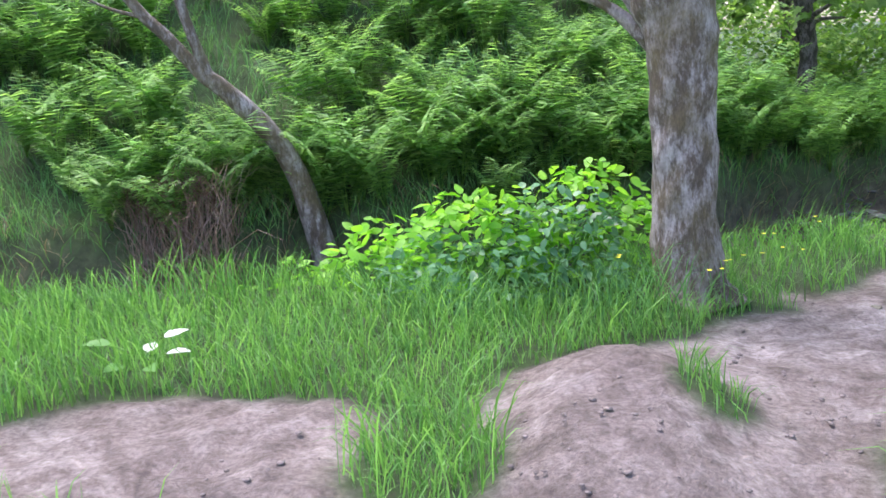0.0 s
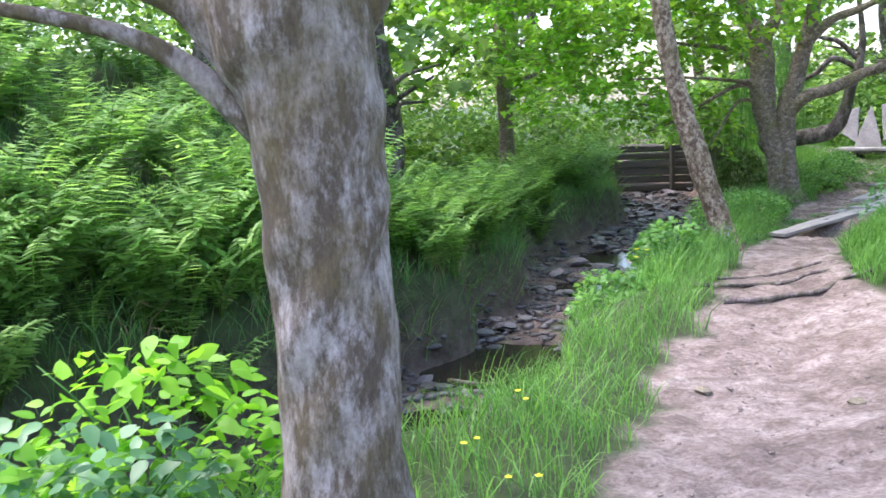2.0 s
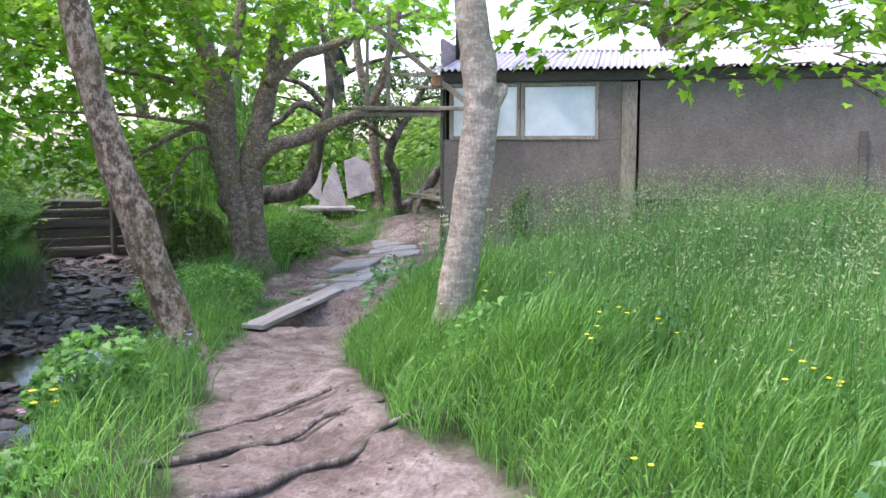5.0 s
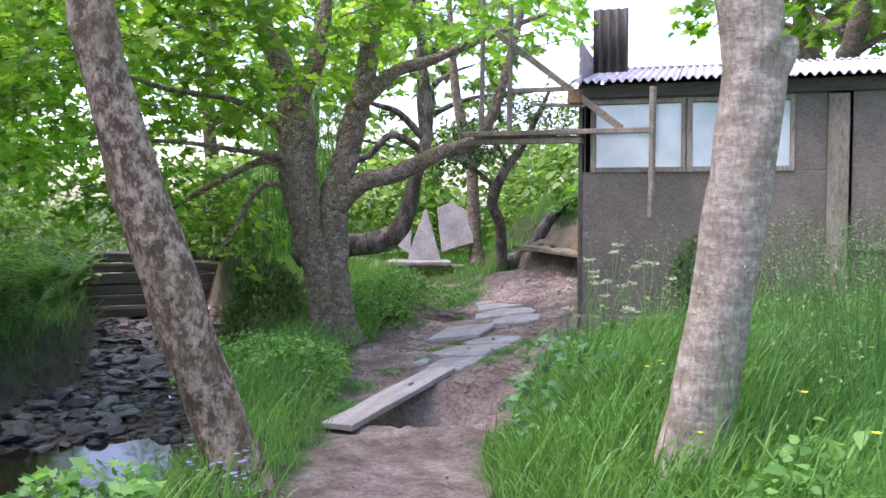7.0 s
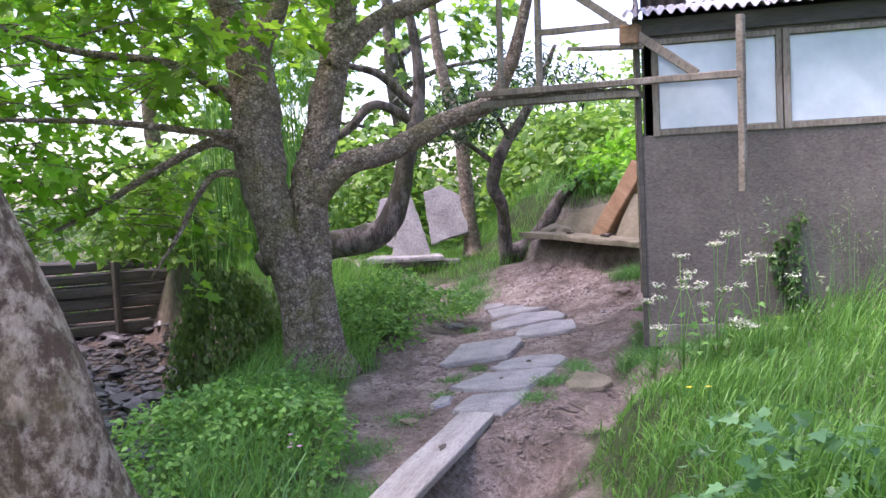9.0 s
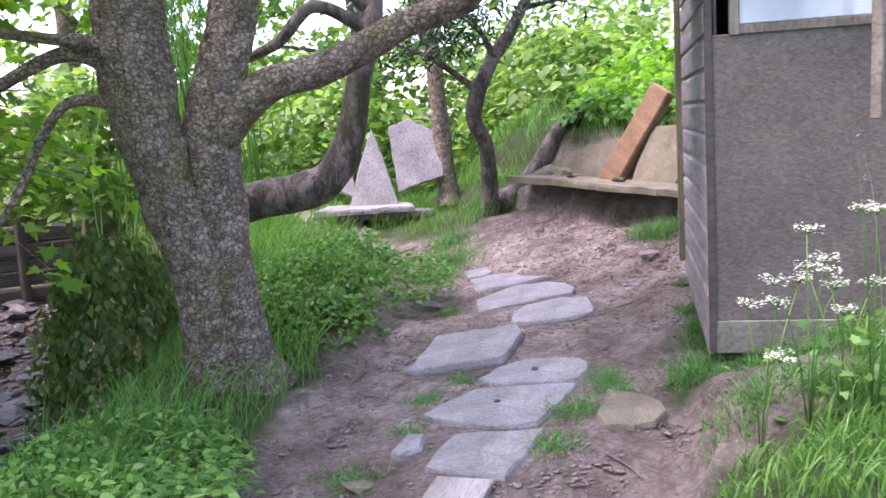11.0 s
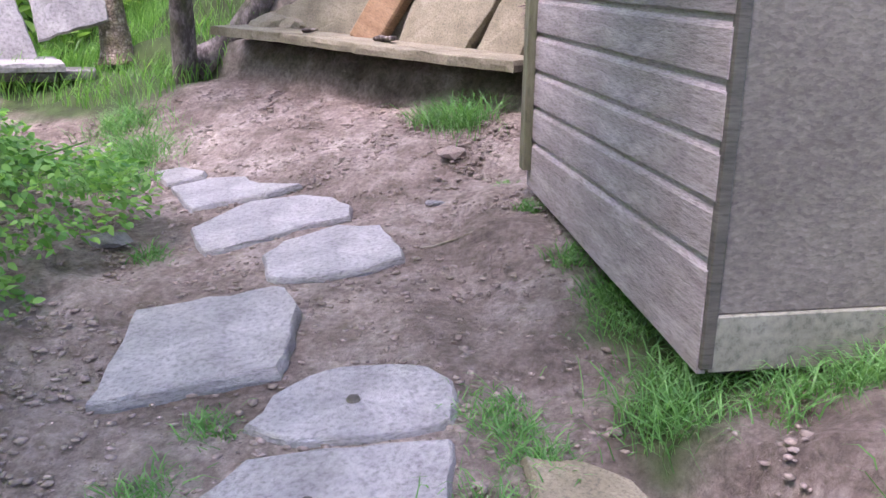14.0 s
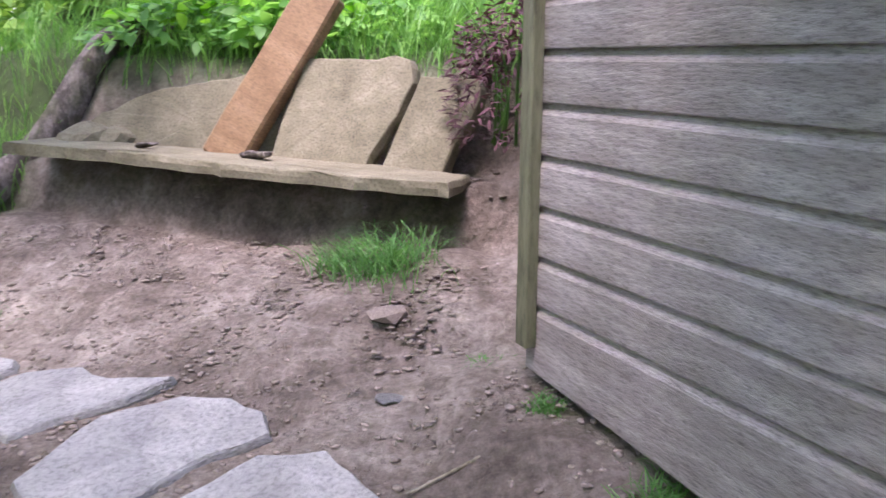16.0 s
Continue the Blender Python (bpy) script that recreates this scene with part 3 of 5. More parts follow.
for k, (w0, w1) in enumerate(((.13, .89), (.98, 1.8))):
    win = shed_box("window", .012, .022, w0, w1, 1.45, 2.02, M_PANE, "pale frosted blue-white glazing")
    shed_box("window_frame", -.012, .024, w0 - .005, w1 + .005, 1.405, 1.447, M_TIMBER, parent=win)
    shed_box("window_frame", -.012, .024, w0 - .005, w1 + .005, 2.022, 2.06, M_TIMBER, parent=win)
    shed_box("window_frame", -.014, .024, w0 - .045, w0, 1.402, 2.063, M_TIMBER, parent=win)
    shed_box("window_frame", -.014, .024, w1, w1 + .038, 1.402, 2.063, M_TIMBER, parent=win)
shed_box("corner_post", -.014, .012, -.024, .012, -.045, EAVE - .02, M_DAMP_HOLE, "dark narrow corner post")


def shiplap(length, tall, lift=0.0):
    """A board with a coved top edge that the board above laps over; lift raises the far foot."""
    bm = bmesh.new()
    rows = []
    for x in np.linspace(-length / 2, length / 2, 7):
        foot = -tall / 2 + lift * (x / length + .5)
        sway = rng.normal(0, .0012)
        rows.append([bm.verts.new((x, y + sway, z)) for y, z in ((.011, foot), (-.013, foot), (-.0145, foot + .004), (-.0145, tall / 2 - .03), (-.011, tall / 2 - .024), (-.003, tall / 2 - .014), (.0, tall / 2 + .006), (.011, tall / 2 + .006))])
    for a, b in zip(rows[:-1], rows[1:]):
        for i in range(8):
            j = (i + 1) % 8
            bm.faces.new((a[i], a[j], b[j], b[i]))
    bm.faces.new(rows[0])
    bm.faces.new(list(reversed(rows[-1])))
    return bm


z = -.062
for k in range(18):
    top = .245 + .147 * k
    if z > 2.55:
        break
    ob = new("weatherboard", mesh_bm("weatherboard", shiplap(DEPTH, top - z - .004, .1 if k == 0 else 0), M_BOARD))
    m = SHED_R.copy()
    m.translation = sp(DEPTH / 2, -.012, (z + top) / 2)
    ob.matrix_basis = m
    ob.parent = shed
    ob.matrix_parent_inverse = shed.matrix_basis.inverted()
    z = top
shed_box("end_post", 1.66, 1.725, -.062, -.024, .115, 2.5, M_GREENPOST, "thin green-stained post at the end")


def corrugated(name, length, run, mat, wave=.076, depth=.018):
    """A sheet corrugated along its length (x), running in y."""
    n = int(length / wave * 8)
    xs = np.linspace(0, length, n)
    zs = depth * np.sin(xs / wave * 2 * np.pi)
    bm = bmesh.new()
    rows = [[bm.verts.new((x, y, z + o)) for x, z in zip(xs, zs)] for y, o in ((0, 0), (run, 0), (run, -.003), (0, -.003))]
    for a, b in ((0, 1), (1, 2), (2, 3), (3, 0)):
        for i in range(n - 1):
            bm.faces.new((rows[a][i], rows[a][i + 1], rows[b][i + 1], rows[b][i]))
    return mesh_bm(name, bm, mat, True)


pitch = math.atan(PITCH)
for k in range(6):
    ob = new("roof_sheet", corrugated("roof_sheet", .96, 2.2, M_TIN))
    m = Matrix.Translation(sp(-.16, -.1 + .95 * k, EAVE + .012 + .006 * (k % 2))) @ Matrix(((SHED_W.x, SHED_U.x, 0), (SHED_W.y, SHED_U.y, 0), (0, 0, -1))).to_4x4() @ Matrix.Rotation(-pitch, 4, "X")
    ob.matrix_basis = m
    ob.parent = shed
    ob.matrix_parent_inverse = shed.matrix_basis.inverted()
    if k == 0:
        tagged(ob, "pale lavender corrugated roofing sheet")
ob = new("upright_sheet", corrugated("upright_sheet", .34, .62, M_DAMP_HOLE, .085, .02))
ob.matrix_basis = Matrix.Translation(sp(.75, .02, 2.42)) @ Matrix(((SHED_W.x, 0, SHED_U.x), (SHED_W.y, 0, SHED_U.y), (0, 1, 0))).to_4x4()
ob.parent = shed
ob.matrix_parent_inverse = shed.matrix_basis.inverted()
tagged(ob, "upright dark corrugated sheet above the roof")

# timber frame between the tree and the shed
rig = base_of("timber_platform", (11.6, 11.0, 1.7), "old timber platform fixed between tree and shed", "platform")
beam("beam", (11.55, 11.2, 1.8), (12.0, 9.33, 1.765), .05, .05, M_TIMBER, rig)
beam("beam", (11.62, 11.2, 1.725), (11.88, 10.02, 1.7), .09, .05, M_TIMBER, rig)
beam("beam", (12.2, 11.35, 1.8), (12.45, 10.36, 1.76), .05, .07, M_TIMBER, rig)
for k in range(7):
    a, b = Vector((11.6, 11.12, 1.77)), Vector((11.84, 10.1, 1.74))
    p = a.lerp(b, (k + .5) / 7)
    beam("deck_board", p, p + Vector((.6, .18, .01)), .13, .022, M_TIMBER, rig)
beam("post", (11.6, 11.0, 1.75), (11.6, 10.98, 3.3), .04, .04, M_TIMBER, rig, up=(1, 0, 0))
beam("post", (11.67, 10.71, 1.75), (11.67, 10.69, 3.0), .04, .04, M_TIMBER, rig, up=(1, 0, 0))
beam("rail", (11.66, 10.72, 2.19), (11.82, 10.08, 2.17), .03, .045, M_TIMBER, rig)
beam("rail", (11.72, 10.49, 2.05), (11.86, 9.97, 2.01), .03, .03, M_TIMBER, rig)
beam("brace", (11.6, 10.98, 2.86), (11.93, 9.63, 1.79), .03, .06, M_TIMBER, rig)
beam("batten", (11.995, 9.35, 2.14), (11.99, 9.36, 1.0), .045, .05, M_TIMBER, rig, up=(1, 0, 0))
bm = box_bm(.1, .14, .13, .01, .004)
ob = new("joint_block", mesh_bm("joint_block", bm, M_REDWOOD))
ob.matrix_basis = pose(11.84, 10.06, 2.1, 0, 0, 14)
place(ob, rig, "reddish block where the brace meets")


# ---- the stone seat ----
def seat_pt(a, n, z):
    p = SEAT_A + SEAT_U * a + SEAT_N * n
    return Vector((p.x, p.y, z))


bench = base_of("bench", seat_pt(1.2, .2, .4), "long stone seat set into an earth bank", "bench")
me = slab_mesh("seat_slab", [(-.02, -.02), (.9, -.06), (1.7, .02), (2.37, -.03), (2.36, .3), (1.5, .36), (.6, .34), (0, .28)], .058, M_SANDSTONE, 21, .01)
ob = new("seat_slab", me)
m = Matrix(((SEAT_U.x, SEAT_N.x, 0), (SEAT_U.y, SEAT_N.y, 0), (0, 0, 1))).to_4x4()
m.translation = seat_pt(0, 0, .47)
ob.matrix_basis = m @ Matrix.Rotation(-math.atan(.03), 4, "Y")
place(ob, bench, "pale worn stone seat slab")


def leaning(name, outline, z0, n0, thick, mat, seed, label, back=20):
    """A slab leaning on the bank; the outline in metres along the seat and up."""
    me = slab_mesh(name, [(a, z - z0) for a, z in outline], thick, mat, seed)
    ob = new(name, me)
    m = Matrix(((SEAT_U.x, 0, -SEAT_N.x), (SEAT_U.y, 0, -SEAT_N.y), (0, 1, 0))).to_4x4()
    m.translation = seat_pt(0, n0, z0)
    ob.matrix_basis = m @ Matrix.Rotation(radians(-back), 4, "X")
    place(ob, bench, label)


leaning("back_slab", [(2.3, .45), (2.26, .64), (1.85, .82), (1.0, .95), (.98, .45)], .46, .40, .07, M_SANDSTONE, 22, "olive-brown leaning back slab")
leaning("back_slab", [(1.05, .44), (.93, .99), (.38, .99), (.34, .88), (.53, .44)], .46, .30, .08, M_SANDSTONE, 23, "tan leaning stone slab")
leaning("back_slab", [(.47, .42), (.31, .91), (.04, .9), (.02, .8), (.17, .4)], .46, .30, .08, M_SANDSTONE, 24, "narrow leaning stone slab")
beam("back_plank", seat_pt(1.3, .3, .46), seat_pt(.86, .56, 1.27), .22, .1, M_REDWOOD, bench, "orange-brown timber leaning on the bank", up=SEAT_N * -1)
for k, (a, n, s) in enumerate(((2.2, .36, .16), (2.05, .42, .12))):
    bm = bmesh.new()
    bmesh.ops.create_icosphere(bm, subdivisions=2, radius=s)
    for v in bm.verts:
        v.co.z *= .55
        v.co += Vector(rng.normal(0, .008, 3))
    ob = new("mossy_stone", mesh_bm("mossy_stone", bm, M_SANDSTONE))
    ob.matrix_basis = Matrix.Translation(seat_pt(a, n, .53))
    tagged(ob, "mossy rounded stone on the seat's end", "stone", "stones by the seat")

bm = box_bm(.17, .06, .025, .008, .006, 2)
ob = new("bark_flake", mesh_bm("bark_flake", bm, M_BARK_DARK))
ob.matrix_basis = Matrix.Translation(seat_pt(1.0, .16, .525)) @ pose(0, 0, 0, 4, 3, 55)
tagged(ob, "dark flake of bark lying on the seat", "bark")
ob = new("bark_flake", mesh_bm("bark_flake", box_bm(.12, .05, .018, .006, .005, 2), M_BARK_DARK))
ob.matrix_basis = Matrix.Translation(seat_pt(1.65, .18, .54)) @ pose(0, 0, 0, 2, 4, 80)
tagged(ob, "thin dark flake of bark on the seat", "bark")

# ---- standing slabs under the trees ----
TQ = Matrix(((.64, 0, -.77), (-.77, 0, -.64), (0, 1, 0))).to_4x4()
throne = base_of("slab_shelter", (14.82, 15.23, .15), "pale slabs leaning together over a flat stone", "stone seat")
me = slab_mesh("base_slab", [(-.5, -.3), (.55, -.3), (.5, .25), (-.4, .3)], .06, M_PALESTONE, 41)
ob = new("base_slab", me)
ob.matrix_basis = pose(14.83, 15.25, .25, 0, 0, -48)
place(ob, throne, "flat dark-edged slab")
for pts, dx, seed, lab in (([(-.22, 0), (.3, 0), (.2, .36), (.04, .88), (-.1, .5)], -.02, 42, "tall pale pointed slab"),
                           ([(.2, .15), (.7, .3), (.7, .74), (.36, .96), (.12, .88)], .1, 43, "wet shining grey slab"),
                           ([(-.42, .3), (-.1, .1), (-.12, .85), (-.3, .8)], -.1, 44, "pale side slab")):
    ob = new("standing_slab", slab_mesh("standing_slab", pts, .06, M_PALESTONE, seed))
    ob.matrix_basis = Matrix.Translation((14.93 + dx * .3, 15.2 + dx * -.9, .235)) @ TQ @ Matrix.Rotation(radians(-16), 4, "X")
    place(ob, throne, lab)
for k in range(5):
    bm = box_bm(.26, .2, .075, .012, .006)
    ob = new("dark_stone", mesh_bm("dark_stone", bm, M_STREAMSTONE))
    ob.matrix_basis = pose(14.48 + .17 * k, 15.5 - .2 * k, .155, rng.normal(0, 2), rng.normal(0, 2), -50)
    place(ob, throne)

# ---- wall across the brook ----
weir = base_of("timber_weir", (12.6, 19.9, -.8), "dark stacked timber wall across the brook", "wall")
wd = Vector((.9, -.44, 0)).normalized()
for k in range(6):
    z = -.82 + .19 * k
    a = Vector((12.6, 19.9, z)) - wd * (2.3 + .2 * math.sin(k * 2.3)) + Vector((0, 0, .09))
    beam("sleeper", a, a + wd * (4.2 + .3 * math.sin(k * 1.7)), .18, .165, M_DAMP_HOLE, weir, jitter=.012)
for s in (-1.4, .6):
    p = Vector((12.6, 19.9, -.85)) + wd * s + Vector((-.08, -.16, 0))
    beam("stake", p, p + Vector((0, 0, 1.3)), .1, .1, M_DAMP_HOLE, weir, up=(1, 0, 0))


# ---- trees ----
def smooth_line(points, n):
    """Points (x, y, z, r) made into a smooth run of n points."""
    p = np.array(points, float)
    t = np.linspace(0, len(p) - 1, n)
    i = np.clip(t.astype(int), 0, len(p) - 2)
    f = (t - i)[:, None]
    a, b, c, d = p[np.clip(i - 1, 0, None)], p[i], p[i + 1], p[np.clip(i + 2, None, len(p) - 1)]
    return .5 * (2 * b + (c - a) * f + (2 * a - 5 * b + 4 * c - d) * f * f + (3 * b - a - 3 * c + d) * f ** 3)


def tube(points, sides=14, step_len=.07, knobs=.06, seed=0, flare=0.0):
    """Vertices and triangles of a limb along points (x, y, z, r)."""
    raw = np.array(points, float)
    length = np.linalg.norm(np.diff(raw[:, :3], axis=0), axis=1).sum()
    line = smooth_line(points, max(4, int(length / step_len)))
    c, r = line[:, :3], np.maximum(line[:, 3], .002)
    tan = np.gradient(c, axis=0)
    tan /= np.linalg.norm(tan, axis=1)[:, None] + 1e-9
    ref = np.where(np.abs(tan[:, 2:3]) > .9, [[1.0, 0, 0]], [[0, 0, 1.0]])
    u = np.cross(tan, ref)
    for i in range(1, len(u)):
        w = u[i - 1] - tan[i] * (u[i - 1] @ tan[i])
        u[i] = w
        u[i] /= np.linalg.norm(u[i]) + 1e-9
    u[0] /= np.linalg.norm(u[0]) + 1e-9
    w = np.cross(tan, u)
    th = np.linspace(0, 2 * np.pi, sides, endpoint=False)
    k = np.arange(len(c))[:, None]
    bump = 1 + knobs * (vnoise(np.cos(th)[None] * 1.6 + 40 + seed * 7.3, k * step_len * 5 + np.sin(th)[None] * 1.6, seed) - .5) * 2
    if flare:
        s = np.arange(len(c)) * step_len
        bump = bump * (1 + flare * np.exp(-s / .16)[:, None] * (1 + .5 * np.cos(th * 5 + seed)[None]))
    v = c[:, None] + (r[:, None] * bump)[..., None] * (np.cos(th)[None, :, None] * u[:, None] + np.sin(th)[None, :, None] * w[:, None])
    n = len(c)
    i, j = np.meshgrid(np.arange(n - 1), np.arange(sides), indexing="ij")
    a, b = i * sides + j, i * sides + (j + 1) % sides
    f = np.concatenate([np.stack([a, b, b + sides], -1).reshape(-1, 3), np.stack([a, b + sides, a + sides], -1).reshape(-1, 3)])
    v = np.concatenate([v.reshape(-1, 3), c[:1], c[-1:]])
    m = n * sides
    js = np.arange(sides)
    f = np.concatenate([f, np.stack([(js + 1) % sides, js, np.full(sides, m)], 1), np.stack([(n - 1) * sides + js, (n - 1) * sides + (js + 1) % sides, np.full(sides, m + 1)], 1)])
    return v, f


def joined(pieces):
    vs, fs, k = [], [], 0
    for v, f in pieces:
        vs.append(v)
        fs.append(np.asarray(f) + k)
        k += len(v)
    return np.concatenate(vs), np.concatenate(fs)


MAPLE = np.array([(0, 0), (.16, -.1), (.46, .02), (.3, .2), (.52, .5), (.26, .48), (.17, .68), (0, 1.0), (-.17, .68), (-.26, .48), (-.52, .5), (-.3, .2), (-.46, .02), (-.16, -.1)])
OVATE = np.array([(0, 0), (.2, .12), (.3, .36), (.2, .7), (0, 1.0), (-.2, .7), (-.3, .36), (-.2, .12)])
LANCE = np.array([(0, 0), (.09, .3), (.08, .65), (0, 1.0), (-.08, .65), (-.09, .3)])
PETAL = np.array([(0, -.5), (.43, -.25), (.43, .25), (0, .5), (-.43, .25), (-.43, -.25)])


def leaves(at, heading, tip_up, size, shape, roll=0.5, seed=0, cup=.18):
    """Leaf blades at the points, growing along heading (radians) and tip_up (slope), folded along the midrib."""
    r = np.random.default_rng(seed)
    n = len(at)
    fwd = np.stack([np.cos(heading) * np.cos(tip_up), np.sin(heading) * np.cos(tip_up), np.sin(tip_up)], 1)
    side = np.stack([-np.sin(heading), np.cos(heading), np.zeros(n)], 1)
    nor = np.cross(fwd, side)
    a = r.normal(0, roll, n)[:, None]
    side, nor = side * np.cos(a) + nor * np.sin(a), nor * np.cos(a) - side * np.sin(a)
    s = np.asarray(size)[:, None, None]
    x, y = shape[:, 0][None, :, None], shape[:, 1][None, :, None]
    lift = cup * np.abs(x) - .35 * cup * y * y * 2
    v = at[:, None] + s * (x * side[:, None] + y * fwd[:, None] + lift * nor[:, None])
    mid = at[:, None] + s * (.4 * fwd[:, None])
    v = np.concatenate([v, mid], 1)
    k = len(shape)
    j = np.arange(k)
    f = np.stack([j, (j + 1) % k, np.full(k, k)], 1)
    f = (np.arange(n)[:, None, None] * (k + 1) + f[None]).reshape(-1, 3)
    return v.reshape(-1, 3), f


def sprays(starts, headings, lengths, per, size, shape, seed, droop=.25, rise=.15, twig=.006):
    """Leafy twigs: a list of twig tubes, and the leaves on them."""
    r = np.random.default_rng(seed)
    twigs, pos, hd = [], [], []
    for p, h, l in zip(starts, headings, lengths):
        up = r.normal(rise, .25)
        s = np.linspace(0, 1, 4)
        bend = r.normal(0, .25)
        line = np.stack([p[0] + l * s * np.cos(h + bend * s), p[1] + l * s * np.sin(h + bend * s), p[2] + l * (up * s - droop * s * s)], 1)
        twigs.append(tube([(*q, twig * (1.1 - .8 * k)) for q, k in zip(line, s)], 4, .2, 0, 0))
        k = max(3, int(per * l / .8))
        ss = r.uniform(.15, 1.05, k)
        q = np.stack([np.interp(ss, s, line[:, i]) for i in range(3)], 1) + r.normal(0, .05, (k, 3))
        pos.append(q)
        hd.append(h + r.choice([-1, 1], k) * r.uniform(.3, 1.5, k))
    pos, hd = np.concatenate(pos), np.concatenate(hd)
    n = len(pos)
    return joined(twigs), leaves(pos, hd, r.normal(-.35, .35, n), r.uniform(.65, 1.15, n) * size, shape, .45, seed)


def tree(label, at, trunk, limbs, mat, crowns=(), leaf=None, leaf_backlit=None, seed=1, sides=20, flare=.35, group="", category="tree"):
    """trunk and limbs are runs of (x, y, z, r); crowns are (centre, radii, sprays, leaves per spray, leaf size)."""
    root = base_of("tree", at, label, category, group)
    v, f = tube(trunk, sides, .05, .1, seed, flare)
    part("trunk", mesh_tris("trunk", v, f, mat, True), root)
    for k, l in enumerate(limbs):
        v, f = tube(l, max(7, sides - 8), .06, .12, seed + k + 1)
        part("limb", mesh_tris("limb", v, f, mat, True), root)
    r = np.random.default_rng(seed + 50)
    for k, (c, rad, count, per, size) in enumerate(crowns):
        d = r.normal(0, 1, (count, 3))
        d /= np.linalg.norm(d, axis=1)[:, None]
        p = np.array(c) + d * np.array(rad) * (r.uniform(.15, 1, (count, 1)) ** .5)
        tw, lv = sprays(p, np.arctan2(d[:, 1], d[:, 0]) + r.normal(0, .7, count), r.uniform(.45, 1.0, count), per, size, MAPLE, seed + k)
        tagged(part("twig_spray", mesh_tris("twig_spray", *tw, mat), root), kind="stuff")
        tagged(part("crown", mesh_tris("crown", *lv, (leaf_backlit if leaf_backlit and k % 2 else leaf) or M_LEAF), root), kind="stuff")
    return root


T = tree
# first tree beside the path
T("pale patchy-barked tree with several rising limbs", (1.97, 2.85, .0),
  [(2.09, 2.8, -.15, .22), (2.05, 2.82, .3, .192), (2.04, 2.82, .9, .183), (2.02, 2.83, 1.4, .205), (1.97, 2.86, 1.75, .23), (1.9, 2.9, 2.3, .15), (1.95, 2.95, 3.2, .13), (1.8, 3.1, 4.6, .09), (1.9, 3.2, 6.0, .04)],
  [[(1.93, 2.88, 1.45, .09), (1.68, 2.92, 1.74, .05), (1.4, 2.96, 1.85, .035), (1.0, 3.1, 2.05, .035), (.3, 3.4, 2.5, .015)],
   [(1.9, 2.9, 1.35, .06), (1.6, 2.95, 1.62, .03), (1.2, 3.0, 1.74, .02), (.7, 3.1, 1.8, .008)],
   [(2.0, 2.83, 1.5, .1), (2.2, 2.8, 1.78, .075), (2.35, 2.78, 2.05, .06), (2.9, 2.8, 3.0, .04), (3.3, 3.0, 4.2, .02)],
   [(2.08, 2.82, 1.4, .04), (2.2, 2.8, 1.75, .03), (2.45, 2.85, 1.95, .022), (3.1, 3.1, 2.3, .01)]],
  M_BARK_PALE, [((2.1, 3.0, 5.2), (2.2, 2.2, 1.4), 80, 16, .13), ((2.8, 3.4, 3.8), (1.2, 1.2, .7), 22, 14, .12)], seed=3, sides=28)
# leaning tree
T("leaning brown flaking-barked tree at the brook's edge", (7.35, 8.72, -.3),
  [(7.45, 8.68, -.4, .15), (7.36, 8.75, -.12, .135), (7.27, 8.81, .2, .12), (7.13, 8.9, .7, .125), (7.0, 8.98, 1.2, .115), (6.9, 9.05, 1.68, .105), (6.82, 9.1, 2.2, .1), (6.7, 9.2, 3.2, .085), (6.5, 9.4, 4.6, .05), (6.4, 9.5, 5.6, .02)],
  [[(7.2, 8.86, .62, .075), (7.1, 8.83, .7, .06), (7.04, 8.82, .73, .035)],
   [(7.1, 8.9, .9, .06), (7.0, 8.86, .96, .045), (6.98, 8.86, .99, .02)],
   [(6.75, 9.15, 2.8, .05), (7.3, 9.5, 3.3, .03), (7.9, 9.9, 3.6, .015)]],
  M_BARK_BROWN, [((6.5, 9.5, 4.8), (1.9, 1.9, 1.2), 90, 16, .13)], seed=11, sides=24, flare=.25)
